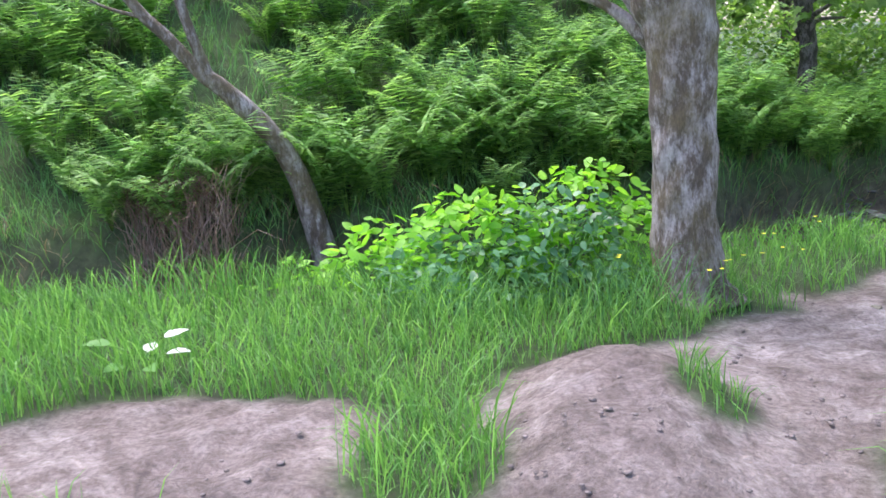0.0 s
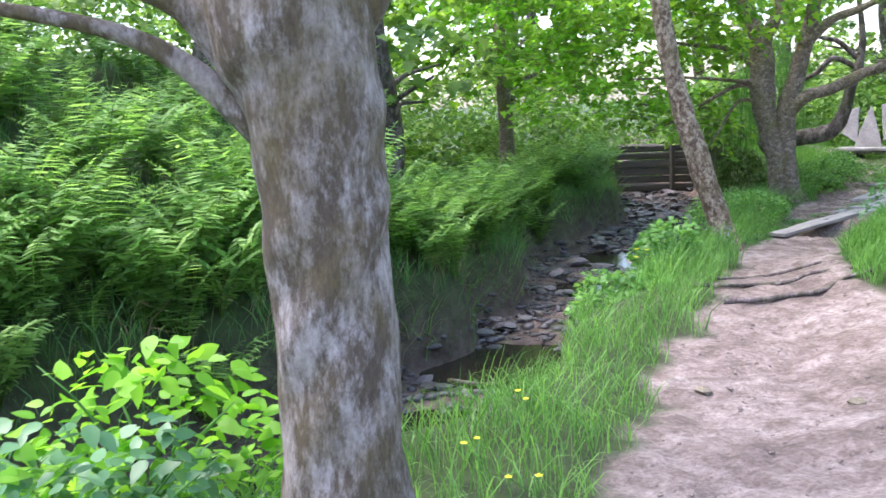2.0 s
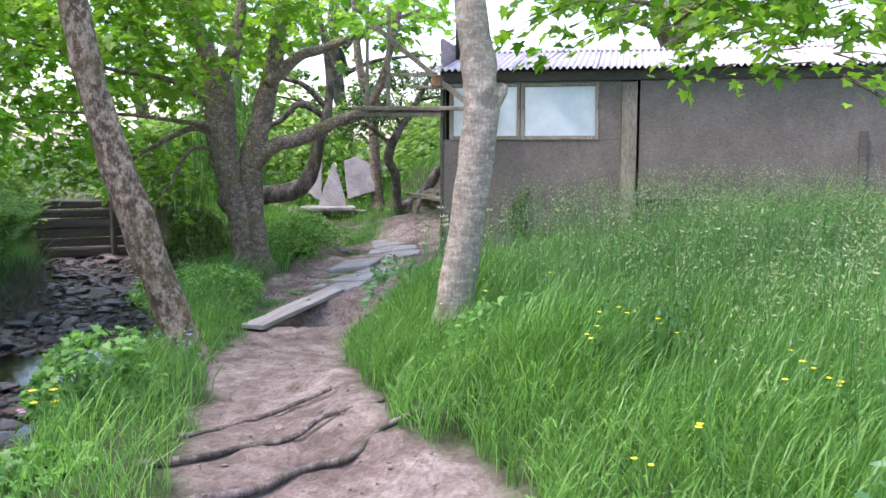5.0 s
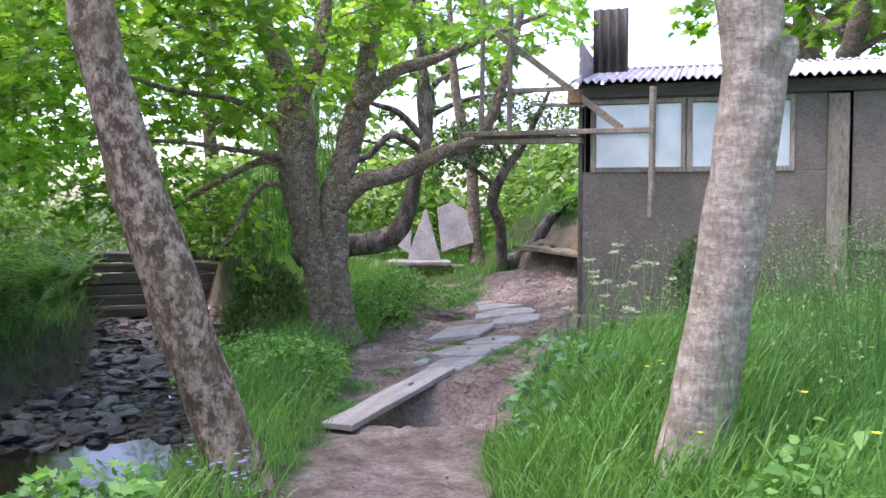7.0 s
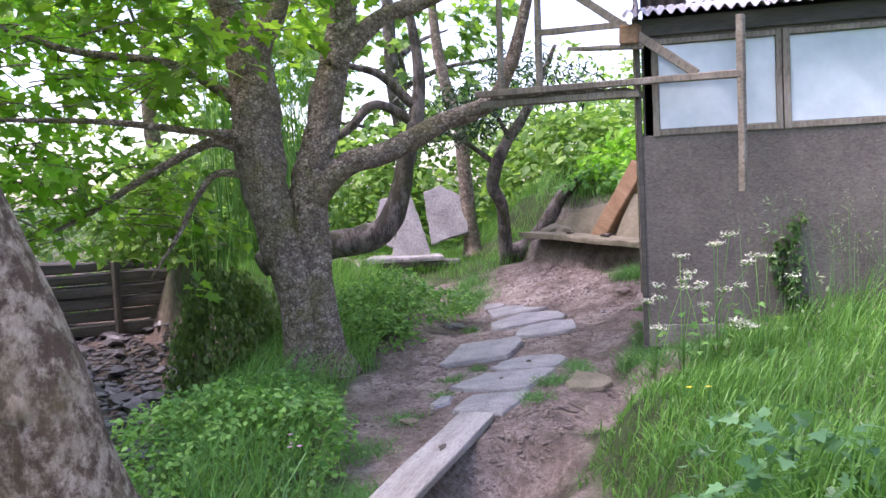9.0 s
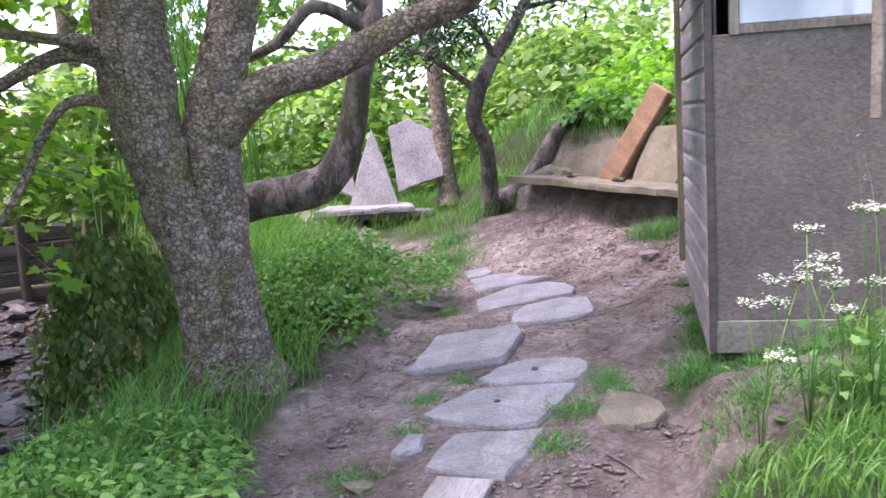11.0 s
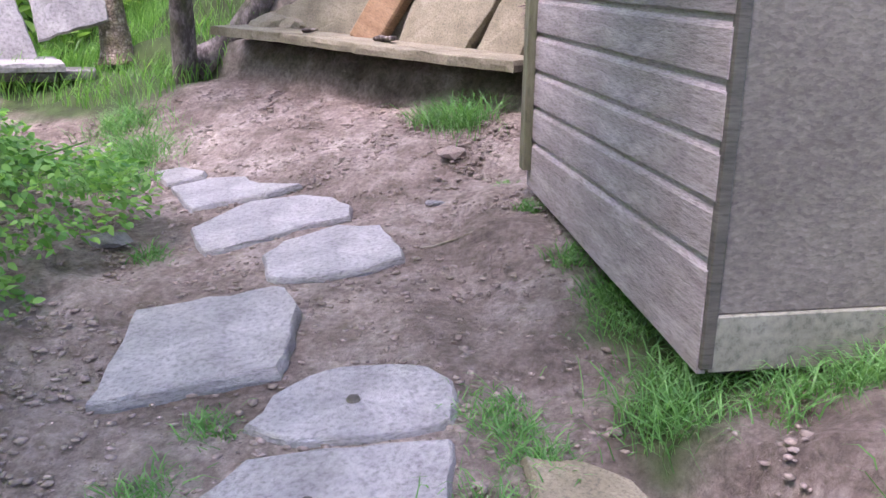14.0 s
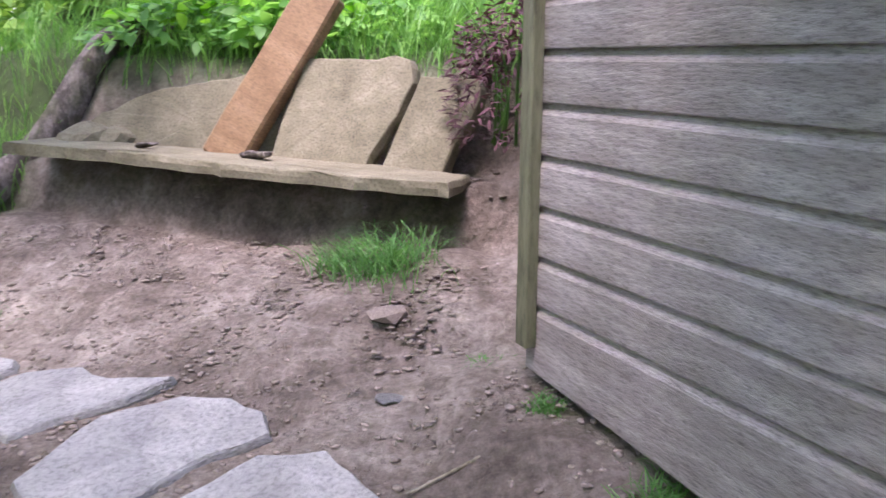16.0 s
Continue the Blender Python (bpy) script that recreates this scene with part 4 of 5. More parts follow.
# double-stemmed tree; every second crown is coloured lime to paint in backlight
T("double-stemmed grey sycamore spreading over the path", (10.9, 12.3, -.2),
  [(10.85, 12.44, -.35, .18), (10.82, 12.465, -.1, .16), (10.8, 12.48, .3, .155), (10.71, 12.56, .82, .168), (10.645, 12.612, 1.18, .18), (10.618, 12.634, 1.55, .19), (10.61, 12.64, 1.9, .19), (10.59, 12.66, 2.16, .165), (10.5, 12.735, 2.53, .11), (10.3, 12.9, 3.2, .09), (10.1, 13.1, 4.6, .05), (10, 13.2, 5.6, .02)],
  [[(11.0, 12.3, -.35, .2), (10.95, 12.35, -.12, .165), (10.915, 12.39, .3, .145), (10.9, 12.4, .82, .145), (10.905, 12.395, 1.17, .15), (10.965, 12.345, 1.45, .135), (11.037, 12.286, 1.78, .125), (11.1, 12.235, 2.15, .118), (11.185, 12.16, 2.7, .1), (11.3, 12.1, 4.4, .05), (11.3, 12, 5.6, .02)],
   [(10.9, 12.35, 1.1, .12), (11.1, 12.17, 1.34, .1), (11.35, 11.96, 1.43, .09), (11.67, 11.67, 1.63, .08), (11.97, 11.41, 1.78, .065), (12.12, 11.28, 2.11, .055), (12.24, 11.17, 2.67, .045), (12.4, 11.0, 3.6, .02)],
   [(11.05, 12.2, 2.1, .09), (11.16, 12.12, 2.25, .08), (11.37, 11.93, 2.48, .065), (11.63, 11.71, 2.59, .055), (12.0, 11.4, 2.8, .04), (12.6, 11.0, 3.1, .02)],
   [(10.6, 12.64, 1.95, .13), (10.66, 12.6, 2.3, .11), (10.79, 12.49, 2.65, .09), (10.85, 12.4, 3.4, .05), (10.9, 12.4, 4.4, .02)],
   [(10.57, 12.65, 1.8, .06), (10.37, 12.8, 1.98, .045), (10.1, 13.04, 2.17, .035), (9.6, 13.48, 2.28, .028), (9.2, 13.82, 2.47, .02), (8.4, 14.3, 2.7, .01)],
   [(10.6, 12.62, 1.4, .05), (10.36, 12.81, 1.56, .04), (10.0, 13.12, 1.35, .03), (9.54, 13.53, 1.0, .02), (9.2, 13.8, .85, .008)],
   [(10.6, 12.62, 1.25, .035), (10.3, 12.8, 1.3, .028), (10.1, 13.02, .85, .02), (9.9, 13.1, .55, .008)],
   [(10.58, 12.63, 1.6, .05), (10.2, 12.7, 1.62, .03), (9.5, 12.9, 1.7, .022), (8.6, 13.2, 1.72, .01)],
   [(10.9, 12.3, 1.6, .05), (11.2, 12.6, 2.0, .03), (11.8, 13.0, 2.3, .015)]],
  M_BARK_GREY, [((9.2, 13.4, 2.5), (1.5, 1.7, .8), 120, 18, .13), ((8.6, 13.9, 1.5), (1.1, 1.2, .5), 46, 16, .12), ((10.6, 12.6, 4.4), (2.6, 2.6, 1.3), 170, 18, .13),
               ((11.9, 11.4, 3.0), (1.0, 1.0, .35), 26, 14, .13), ((10.2, 12.2, 2.9), (1.0, 1.0, .4), 34, 16, .13), ((8.6, 15.6, 3.3), (2.0, 1.8, 1.3), 130, 16, .14), ((7.8, 12.4, 3.5), (1.7, 2.2, .7), 120, 16, .13), ((9.0, 14.6, 2.2), (1.3, 1.3, .9), 70, 16, .13), ((10.0, 14.0, 1.15), (.65, .55, .38), 34, 15, .12)], leaf_backlit=M_LIME, seed=21, sides=24, flare=.15)
# smooth trunk in the long grass
T("smooth grey-barked tree standing in long grass", (8.17, 6.72, 0),
  [(8.1, 6.86, -.1, .15), (8.13, 6.81, .25, .125), (8.18, 6.71, .92, .118), (8.21, 6.65, 1.5, .115), (8.2, 6.66, 1.85, .112), (8.16, 6.7, 2.3, .1), (8.1, 6.8, 3.6, .08), (8.2, 6.9, 5.2, .04)],
  [[(8.22, 6.64, 1.55, .08), (8.31, 6.58, 1.66, .06), (8.34, 6.56, 1.72, .03)],
   [(8.17, 6.7, 2.4, .06), (8.7, 6.2, 3.0, .035), (9.3, 5.6, 3.2, .015)],
   [(8.17, 6.7, 2.6, .05), (8.9, 7.1, 3.2, .03), (9.8, 7.4, 3.4, .012)]],
  M_BARK_SMOOTH, [((8.4, 6.7, 4.8), (2.2, 2.2, 1.3), 110, 16, .13), ((9.6, 7.2, 3.05), (.8, .8, .3), 16, 14, .12)], seed=31, sides=24, flare=.3)
# trunk at the meadow's far side, with its hanging boughs
T("patchy-barked tree at the meadow's edge", (8.6, 3.4, .1),
  [(8.6, 3.4, -.1, .22), (8.6, 3.4, .7, .18), (8.6, 3.42, 1.6, .17), (8.55, 3.5, 2.6, .15), (8.5, 3.6, 4.2, .09), (8.4, 3.7, 5.6, .03)],
  [[(8.57, 3.45, 2.2, .07), (9.2, 4.4, 2.7, .05), (9.8, 5.5, 2.55, .03), (10.2, 6.3, 2.25, .012)],
   [(8.56, 3.5, 2.4, .06), (9.5, 4.3, 2.8, .04), (10.6, 5.2, 2.6, .02), (11.1, 5.6, 2.2, .008)]],
  M_BARK_PALE, [((9.6, 6.0, 2.42), (.9, .75, .3), 34, 15, .12), ((10.3, 5.3, 2.2), (.8, .8, .42), 44, 15, .12), ((9.0, 5.3, 2.75), (.9, .9, .3), 34, 15, .12), ((8.6, 3.7, 5.0), (2.0, 2.0, 1.2), 80, 16, .13)], seed=41)
# thin forked tree on the fern bank
T("thin bare forked tree leaning from the fern bank", (-1.0, 4.76, .3),
  [(-.78, 4.86, -.6, .12), (-.92, 4.79, .1, .105), (-1.03, 4.75, .5, .095), (-1.2, 4.69, .82, .085), (-1.5, 4.58, 1.18, .075), (-1.68, 4.53, 1.34, .065), (-1.9, 4.46, 1.64, .05), (-2.09, 4.4, 1.86, .045), (-2.28, 4.34, 2.24, .04), (-2.5, 4.3, 3.2, .025)],
  [[(-1.6, 4.55, 1.27, .05), (-1.66, 4.53, 1.45, .048), (-1.76, 4.5, 1.85, .042), (-1.79, 4.48, 2.2, .04), (-1.75, 4.5, 3.2, .02)],
   [(-2.05, 4.42, 1.8, .02), (-2.35, 4.35, 1.9, .012), (-2.7, 4.3, 2.1, .006)]],
  M_BARK_PALE, [((-2.0, 4.6, 3.9), (1.2, 1.2, .7), 16, 14, .12)], seed=51, sides=16)
# fallen elbowed trunk
T("dark bent trunk lying then turning upright", (11.6, 13.5, .3),
  [(11.4, 13.72, .49, .12), (11.52, 13.67, .54, .13), (11.87, 13.4, .62, .13), (12.12, 13.16, .67, .13), (12.29, 13.01, .76, .12), (12.4, 12.9, 1.0, .1), (12.48, 12.83, 1.42, .085), (12.57, 12.75, 1.86, .07), (12.6, 12.75, 2.4, .05), (12.5, 12.9, 3.6, .02)],
  [[(12.55, 12.77, 1.75, .05), (12.28, 13.02, 1.93, .045), (12.07, 13.22, 1.69, .04), (11.7, 13.5, 1.5, .02)],
   [(12.55, 12.77, 1.9, .045), (12.3, 12.95, 2.2, .04), (12.0, 13.1, 2.3, .025), (11.7, 13.3, 2.5, .01)]],
  M_BARK_DARK, [((12.2, 13.3, 3.4), (1.1, 1.1, .7), 34, 14, .12)], seed=61, sides=18, flare=0)
# trees behind the bench
T("slim upright grey trunk beside the bank", (15.6, 14.7, .5),
  [(15.62, 14.68, .2, .12), (15.58, 14.7, .7, .1), (15.56, 14.72, 1.4, .095), (15.54, 14.75, 1.9, .09), (15.46, 14.83, 2.3, .085), (15.37, 14.93, 3.0, .07), (15.3, 15, 4.5, .03)],
  [], M_BARK_GREY, [((15.4, 15.2, 4.2), (1.6, 1.6, 1.0), 60, 14, .13)], seed=71, sides=14)
yew = T("twisted small dark evergreen on the bank", (14.9, 13.55, .6),
        [(15.18, 13.8, -.1, .09), (14.98, 13.65, .78, .075), (14.8, 13.65, 1.15, .08), (14.9, 13.52, 1.58, .07), (15.08, 13.3, 2.0, .055), (15.31, 13.02, 2.74, .025)],
        [[(14.85, 13.6, 1.35, .04), (14.5, 13.9, 1.7, .025), (14.1, 14.2, 1.9, .01)], [(14.95, 13.5, 1.7, .035), (14.5, 13.4, 2.0, .02), (13.9, 13.3, 2.05, .008)],
         [(15.1, 13.3, 2.1, .03), (15.6, 13.0, 2.2, .015), (16.1, 12.8, 2.2, .006)]], M_BARK_DARK, seed=81, sides=12, flare=.25)
r = np.random.default_rng(91)
n = 2600
c = np.array([(14.6, 13.6, 1.95), (14.2, 13.5, 2.1), (15.4, 13.1, 2.35), (14.9, 13.4, 2.5), (14.4, 13.9, 1.8)])[r.integers(0, 5, n)]
p = c + r.normal(0, 1, (n, 3)) * (.3, .3, .13)
part("needles", mesh_tris("needles", *leaves(p, r.uniform(0, 6.3, n), r.normal(-.3, .4, n), r.uniform(.07, .14, n), LANCE, .6, 1), M_NEEDLE), yew, "dark feathery needles")

# far trees: trunks and bright crowns beyond the brook and the bank
far_spots = [(8.3, 18.1, 7, .17), (4.9, 14.6, 7, .17), (2.0, 13.0, 8, .16), (-2.5, 12, 8, .18), (6.0, 22, 9, .2), (11, 25, 9, .2), (15.5, 22, 8, .18), (19, 19, 8, .18), (-7, 9.5, 8, .2), (18, 10, 6, .18), (19.5, 7, 7, .18), (17.5, 4, 7, .18), (21, 11.5, 7, .2),
             (14, 30, 10, .25), (3, 27, 10, .25), (-5, 20, 10, .22), (21, 26, 9, .2), (-10, 15, 10, .22)]
for k, (x, y, h, rad) in enumerate(far_spots):
    z = ground_z(x, y)
    rr = np.random.default_rng(200 + k)
    trunk = [(x, y, z - .2, rad * 1.1), (x + rr.normal(0, .1), y, z + 1.0, rad * .9), (x + rr.normal(0, .2), y + rr.normal(0, .2), z + h * .4, rad * .75), (x + rr.normal(0, .4), y, z + h, .03)]
    limbs = []
    for j in range(5):
        a, zz = rr.uniform(0, 6.3), z + h * rr.uniform(.18, .5)
        l = rr.uniform(1.2, 2.4)
        limbs.append([(x, y, zz, rad * .4), (x + l * .4 * math.cos(a), y + l * .4 * math.sin(a), zz + .3, rad * .25), (x + l * math.cos(a), y + l * math.sin(a), zz + rr.uniform(.1, 1.0), .02)])
    T("tall leafy woodland tree beyond the brook", (x, y, z), trunk, limbs, M_BARK_DARK if k % 3 else M_BARK_GREY,
      [((x, y, z + h * .62), (2.6, 2.6, h * .34), 140, 13, .26), ((x, y, z + 2.3), (2.1, 2.1, .8), 34, 13, .22)], M_FAR if k % 2 else M_LEAF, None, 300 + k, 10, .3, "woodland trees")


# ---- shrubs and hedges ----
def shrub(name, label, c, rad, n, size, mat, shape, seed, category="shrub", group="", rise=.2, stems=10):
    x, y = c
    z = ground_z(x, y)
    root = base_of(name, (x, y, z), label, category, group)
    rr = np.random.default_rng(seed)
    d = rr.normal(0, 1, (n, 3))
    d /= np.linalg.norm(d, axis=1)[:, None]
    d[:, 2] = np.abs(d[:, 2])
    lump = .72 + .5 * vnoise(d[:, 0] * 2.2 + seed, d[:, 1] * 2.2 + d[:, 2] * 1.7, seed)
    p = np.array((x, y, z)) + d * np.array(rad) * (lump * rr.uniform(.45, 1.0, n) ** .4)[:, None]
    p[:, 2] = np.maximum(p[:, 2], land(p[:, 0], p[:, 1])[0] + .02)
    part("foliage", mesh_tris("foliage", *leaves(p, np.arctan2(d[:, 1], d[:, 0]) + rr.normal(0, .8, n), rr.normal(rise - .3, .45, n), rr.uniform(.6, 1.2, n) * size, shape, .5, seed), mat), root)
    st = []
    for k in range(stems):
        a, q = rr.uniform(0, 6.3), rr.uniform(.3, .85)
        st.append(tube([(x + .1 * math.cos(a), y + .1 * math.sin(a), z - .03, .008), (x + rad[0] * .4 * q * math.cos(a), y + rad[1] * .4 * q * math.sin(a), z + rad[2] * q * .6, .006), (x + rad[0] * q * math.cos(a), y + rad[1] * q * math.sin(a), z + rad[2] * q, .003)], 4, .15, 0))
    tagged(part("stalk", mesh_tris("stalk", *joined(st), M_HERB), root), kind="stuff")
    return root


shrub("shrub", "lime-green young leafy bush by the first tree", (.75, 2.95), (.6, .48, .68), 700, .1, M_LIME, OVATE, 1)
shrub("shrub", "lime-green young leafy bush by the first tree", (1.45, 3.45), (.5, .45, .78), 520, .095, M_LIME, OVATE, 2)
shrub("shrub", "lime-green leafy shoots on the grassy bank", (.1, 3.0), (.35, .35, .4), 200, .11, M_LIME, OVATE, 3)
shrub("herb_patch", "blue-green bramble leaves beside the lime bush", (1.3, 2.85), (.5, .42, .66), 620, .075, M_BRAMBLE, OVATE, 4, "herbs")
shrub("herb_patch", "blue-green bramble leaves beside the lime bush", (.85, 2.6), (.55, .4, .42), 460, .075, M_BRAMBLE, OVATE, 17, "herbs")
shrub("shrub", "yellow-green sprig hanging from the brook bank", (-.75, 3.05), (.3, .25, .3), 90, .1, M_LIME, OVATE, 18)
shrub("shrub", "yellow-green sprig hanging from the brook bank", (-.35, 3.15), (.3, .25, .42), 110, .1, M_LIME, OVATE, 19)
shrub("herb_patch", "dense bright ground-elder patch beside the tree", (12.35, 13.05), (.85, .75, .42), 4200, .046, M_HERB, OVATE, 5, "herbs")
shrub("herb_patch", "dense bright ground-elder patch beside the tree", (11.75, 12.75), (.5, .5, .38), 1900, .046, M_HERB, OVATE, 6, "herbs")
shrub("herb_patch", "soft green leafy herbs at the brook edge", (9.1, 11.0), (.8, .7, .4), 2800, .045, M_HERB, OVATE, 7, "herbs")
shrub("herb_patch", "soft green leafy herbs at the brook edge", (9.7, 11.7), (.7, .6, .38), 2200, .045, M_HERB, OVATE, 8, "herbs")
shrub("herb_patch", "broad-leaved herbs on the verge by the brook", (6.3, 8.15), (.45, .45, .4), 800, .062, M_HERB, MAPLE, 9, "herbs")
shrub("herb_patch", "broad-leaved herbs on the verge by the brook", (5.3, 7.25), (.5, .45, .38), 800, .062, M_HERB, MAPLE, 10, "herbs")
shrub("herb_patch", "bright herbs growing on the bank top", (15.75, 11.9), (.45, .7, .3), 600, .1, M_HERB, OVATE, 11, "herbs")
shrub("herb_patch", "bright herbs growing on the bank top", (15.95, 12.9), (.45, .6, .3), 500, .1, M_HERB, OVATE, 12, "herbs")
shrub("herb_patch", "bright herbs growing on the bank top", (16.4, 12.4), (.8, .9, .6), 800, .12, M_LIME, OVATE, 13, "herbs")
shrub("heather_bush", "dark twiggy heather bush on the bank", (14.85, 10.95), (.36, .34, .7), 2600, .06, M_HEATHER, LANCE, 15)
shrub("ivy_mound", "dark mossy stump draped with hanging greenery", (11.02, 13.76), (.56, .5, 1.2), 5200, .06, M_MOSSY, OVATE, 16, "stump", rise=-1.0)
for k, (x, y, a, h) in enumerate([(16.5, 17.5, 1.6, 2.0), (18, 14.5, 1.6, 1.6), (13.2, 17.5, 1.3, 1.7), (10.5, 21.5, 2.2, 1.5), (7.2, 20, 2.0, 1.4), (14.8, 24, 2.5, 2.2), (4.5, 19, 2.2, 1.8), (1.0, 15, 2.2, 1.8),
                                  (-3.5, 11, 2.2, 1.6), (19, 22, 2.5, 2.4), (-8, 6.5, 2, 1.8), (9.5, 23.5, 3, 3.0), (6.5, 24, 3, 3.2), (12.8, 26, 3, 3.4), (16.8, 21, 2.4, 3.0), (3, 22, 3, 3.2), (18.5, 17.2, 2.0, 2.4), (20, 14, 2.4, 2.4), (-1, 18, 3, 3), (-5, 15, 3, 3), (23, 18, 3, 3.5)]):
    shrub("hedge_bush", "bright leafy bush in the woodland behind", (x, y), (a, a, h), 2600, .17, M_FAR, OVATE, 40 + k, "bush", "woodland bushes")

rr = np.random.default_rng(139)
for k in range(34):
    x, y = rr.uniform(5.4, 10.8), rr.uniform(1.5, 8.3)
    d, side, v = along(TRACK, np.array([x]), np.array([y]))
    if side[0] < 0 and d[0] > v[0, 1] + .4:
        w = rr.uniform(.22, .45)
        shrub("herb_patch", "small-leaved weeds rising through the meadow", (x, y), (w, w, rr.uniform(.4, .68)), 260, .055, M_BRAMBLE if k % 3 else M_HERB, (OVATE, LANCE * (2, 1), MAPLE)[k % 3], 140 + k, "herbs", "meadow weeds")

# tall pale willow-like shoots behind the double tree
whips = []
rr = np.random.default_rng(77)
for k in range(130):
    x, y = 13.05 + rr.normal(0, .38), 15.6 + rr.normal(0, .4)
    z = ground_z(x, y)
    whips.append(tube([(x, y, z, .009), (x + rr.normal(0, .15), y, z + 1.3, .007), (x + rr.normal(0, .4), y + rr.normal(0, .3), z + rr.uniform(2.2, 3.2), .003)], 4, .3, 0))
place(new("willow_shoots", mesh_tris("willow_shoots", *joined(whips), M_HERB)), None, "thicket of thin upright yellow-green shoots", "shrub", "", "stuff")

# ivy climbing the shed front
n = 220
w = .95 + rr.normal(0, .05, n)
zz = rr.uniform(-.05, .85, n)
p = np.array([sp(-.03 - abs(rr.normal(0, .015)), a + .06 * math.sin(b * 9), b) for a, b in zip(w, zz)])
place(new("climbing_ivy", mesh_tris("climbing_ivy", *leaves(p, np.full(n, radians(210)) + rr.normal(0, .8, n), rr.normal(-.7, .4, n), rr.uniform(.035, .065, n), MAPLE, .5, 5), M_IVY)), None, "strand of ivy climbing the shed front", "ivy")


# ---- ferns ----
def fern_mesh(seed, fronds=9, length=.75):
    rr = np.random.default_rng(seed)
    pv, ph, pu, ps = [], [], [], []
    stalks = []
    for k in range(fronds):
        a = k * 6.283 / fronds + rr.normal(0, .25)
        l = length * rr.uniform(.75, 1.1)
        s = np.linspace(0, 1, 24)
        out = l * (.14 * s + .4 * s ** 2.1)
        up = l * (1.15 * s - .32 * s ** 3)
        line = np.stack([out * np.cos(a), out * np.sin(a), up], 1)
        stalks.append(tube([(*line[i], .006 * (1 - .8 * s[i])) for i in (0, 8, 16, 23)], 3, .2, 0))
        for sgn in (-1, 1):
            q = line[3:]
            size = l * .3 * np.sin(np.clip((s[3:] - .05) * 3.3, 0, 1.57)) * (1.06 - s[3:]) ** .75
            pv.append(q)
            ph.append(a + sgn * (1.25 - .35 * s[3:]))
            pu.append(np.gradient(up, out + 1e-6)[3:] * .05 + rr.normal(-.1, .1, len(q)))
            ps.append(np.maximum(size, .012))
    shape = np.array([(0, 0), (.13, .08), (.08, .18), (.15, .3), (.09, .45), (.11, .6), (0, 1), (-.11, .6), (-.09, .45), (-.15, .3), (-.08, .18), (-.13, .08)])
    lv = leaves(np.concatenate(pv), np.concatenate(ph), np.clip(np.concatenate(pu), -.6, .6), np.concatenate(ps), shape, .2, seed, .06)
    return mesh_tris("fronds", *lv, M_FERN), mesh_tris("stalks", *joined(stalks), M_FERN)


FERNS = [fern_mesh(500 + k, 8 + k, .72 + .08 * k) for k in range(4)]
rr = np.random.default_rng(5)
spots = []
for x, y, s in [(1.06, 6.5, 1.1), (.2, 5.9, 1.1), (-.3, 4.95, .9), (1.9, 6.6, 1), (2.6, 7.3, 1.0), (3.2, 7.9, .9), (.6, 5.35, .8), (1.7, 5.9, .8), (-1.8, 5.3, 1.1), (-2.6, 5.6, 1.1), (-1.0, 6.2, 1.2), (-3.4, 5.0, 1.1), (4.1, 9.0, 1.0), (4.6, 9.9, 1.1), (3.6, 8.9, 1.1), (3.2, 8.6, 1.2), (2.8, 8.4, 1.1), (4.9, 10.5, 1.2), (4.4, 10.4, 1.1), (8.1, 15.3, 1.2), (7.7, 15.0, 1.1), (8.6, 16.0, 1.2), (7.3, 14.6, 1.1), (9.2, 16.7, 1.2), (7.6, 15.8, 1.2), (8.3, 16.6, 1.1)]:
    spots.append((x, y, s))
for k in range(290):
    x, y = rr.uniform(-6, 5.2), rr.uniform(4.2, 12.5)
    bd, bs, bv = along(BROOK, np.array([x]), np.array([y]))
    if bs[0] > 0 and .95 < bd[0] < 5.5 and float(vnoise(x * 1.1, y * 1.1, 41)) > .2:
        spots.append((x, y, rr.uniform(.75, 1.35)))
for k in range(60):
    x, y = rr.uniform(4, 9), rr.uniform(9, 17)
    bd, bs, bv = along(BROOK, np.array([x]), np.array([y]))
    if bs[0] > 0 and 1.2 < bd[0] < 3.2:
        spots.append((x, y, rr.uniform(.6, .95)))
bl = smooth_line([(a, b, 0, w) for a, b, w in BROOK[2:12]], 150)
for i in range(1, 149):
    d = bl[i + 1, :2] - bl[i - 1, :2]
    d /= np.linalg.norm(d)
    x, y = bl[i, 0] - d[1] * bl[i, 3], bl[i, 1] + d[0] * bl[i, 3]
    o = float(brook_half(np.array([x]), np.array([y]), np.array([bl[i, 3]]), np.array([True]))[0]) + rr.uniform(.3, .75)
    if float(vnoise(x * .9, y * .9, 43)) > .28:
        spots.append((bl[i, 0] - d[1] * o, bl[i, 1] + d[0] * o, rr.uniform(.7, 1.15)))
for k, (x, y, s) in enumerate(spots):
    fr, stl = FERNS[k % 4]
    root = new("fern")
    root.empty_display_size = .1
    root.matrix_basis = pose(x, y, ground_z(x, y) - .02, rr.normal(0, 6), rr.normal(0, 6), rr.uniform(0, 360)) @ Matrix.Diagonal((s, s, s, 1))
    tagged(root, "bright green arching fern on the brook bank", "fern", "ferns on the bank")
    for nm, me in (("fern_crown", fr), ("stalk", stl)):
        ob = new(nm, me)
        ob.parent = root


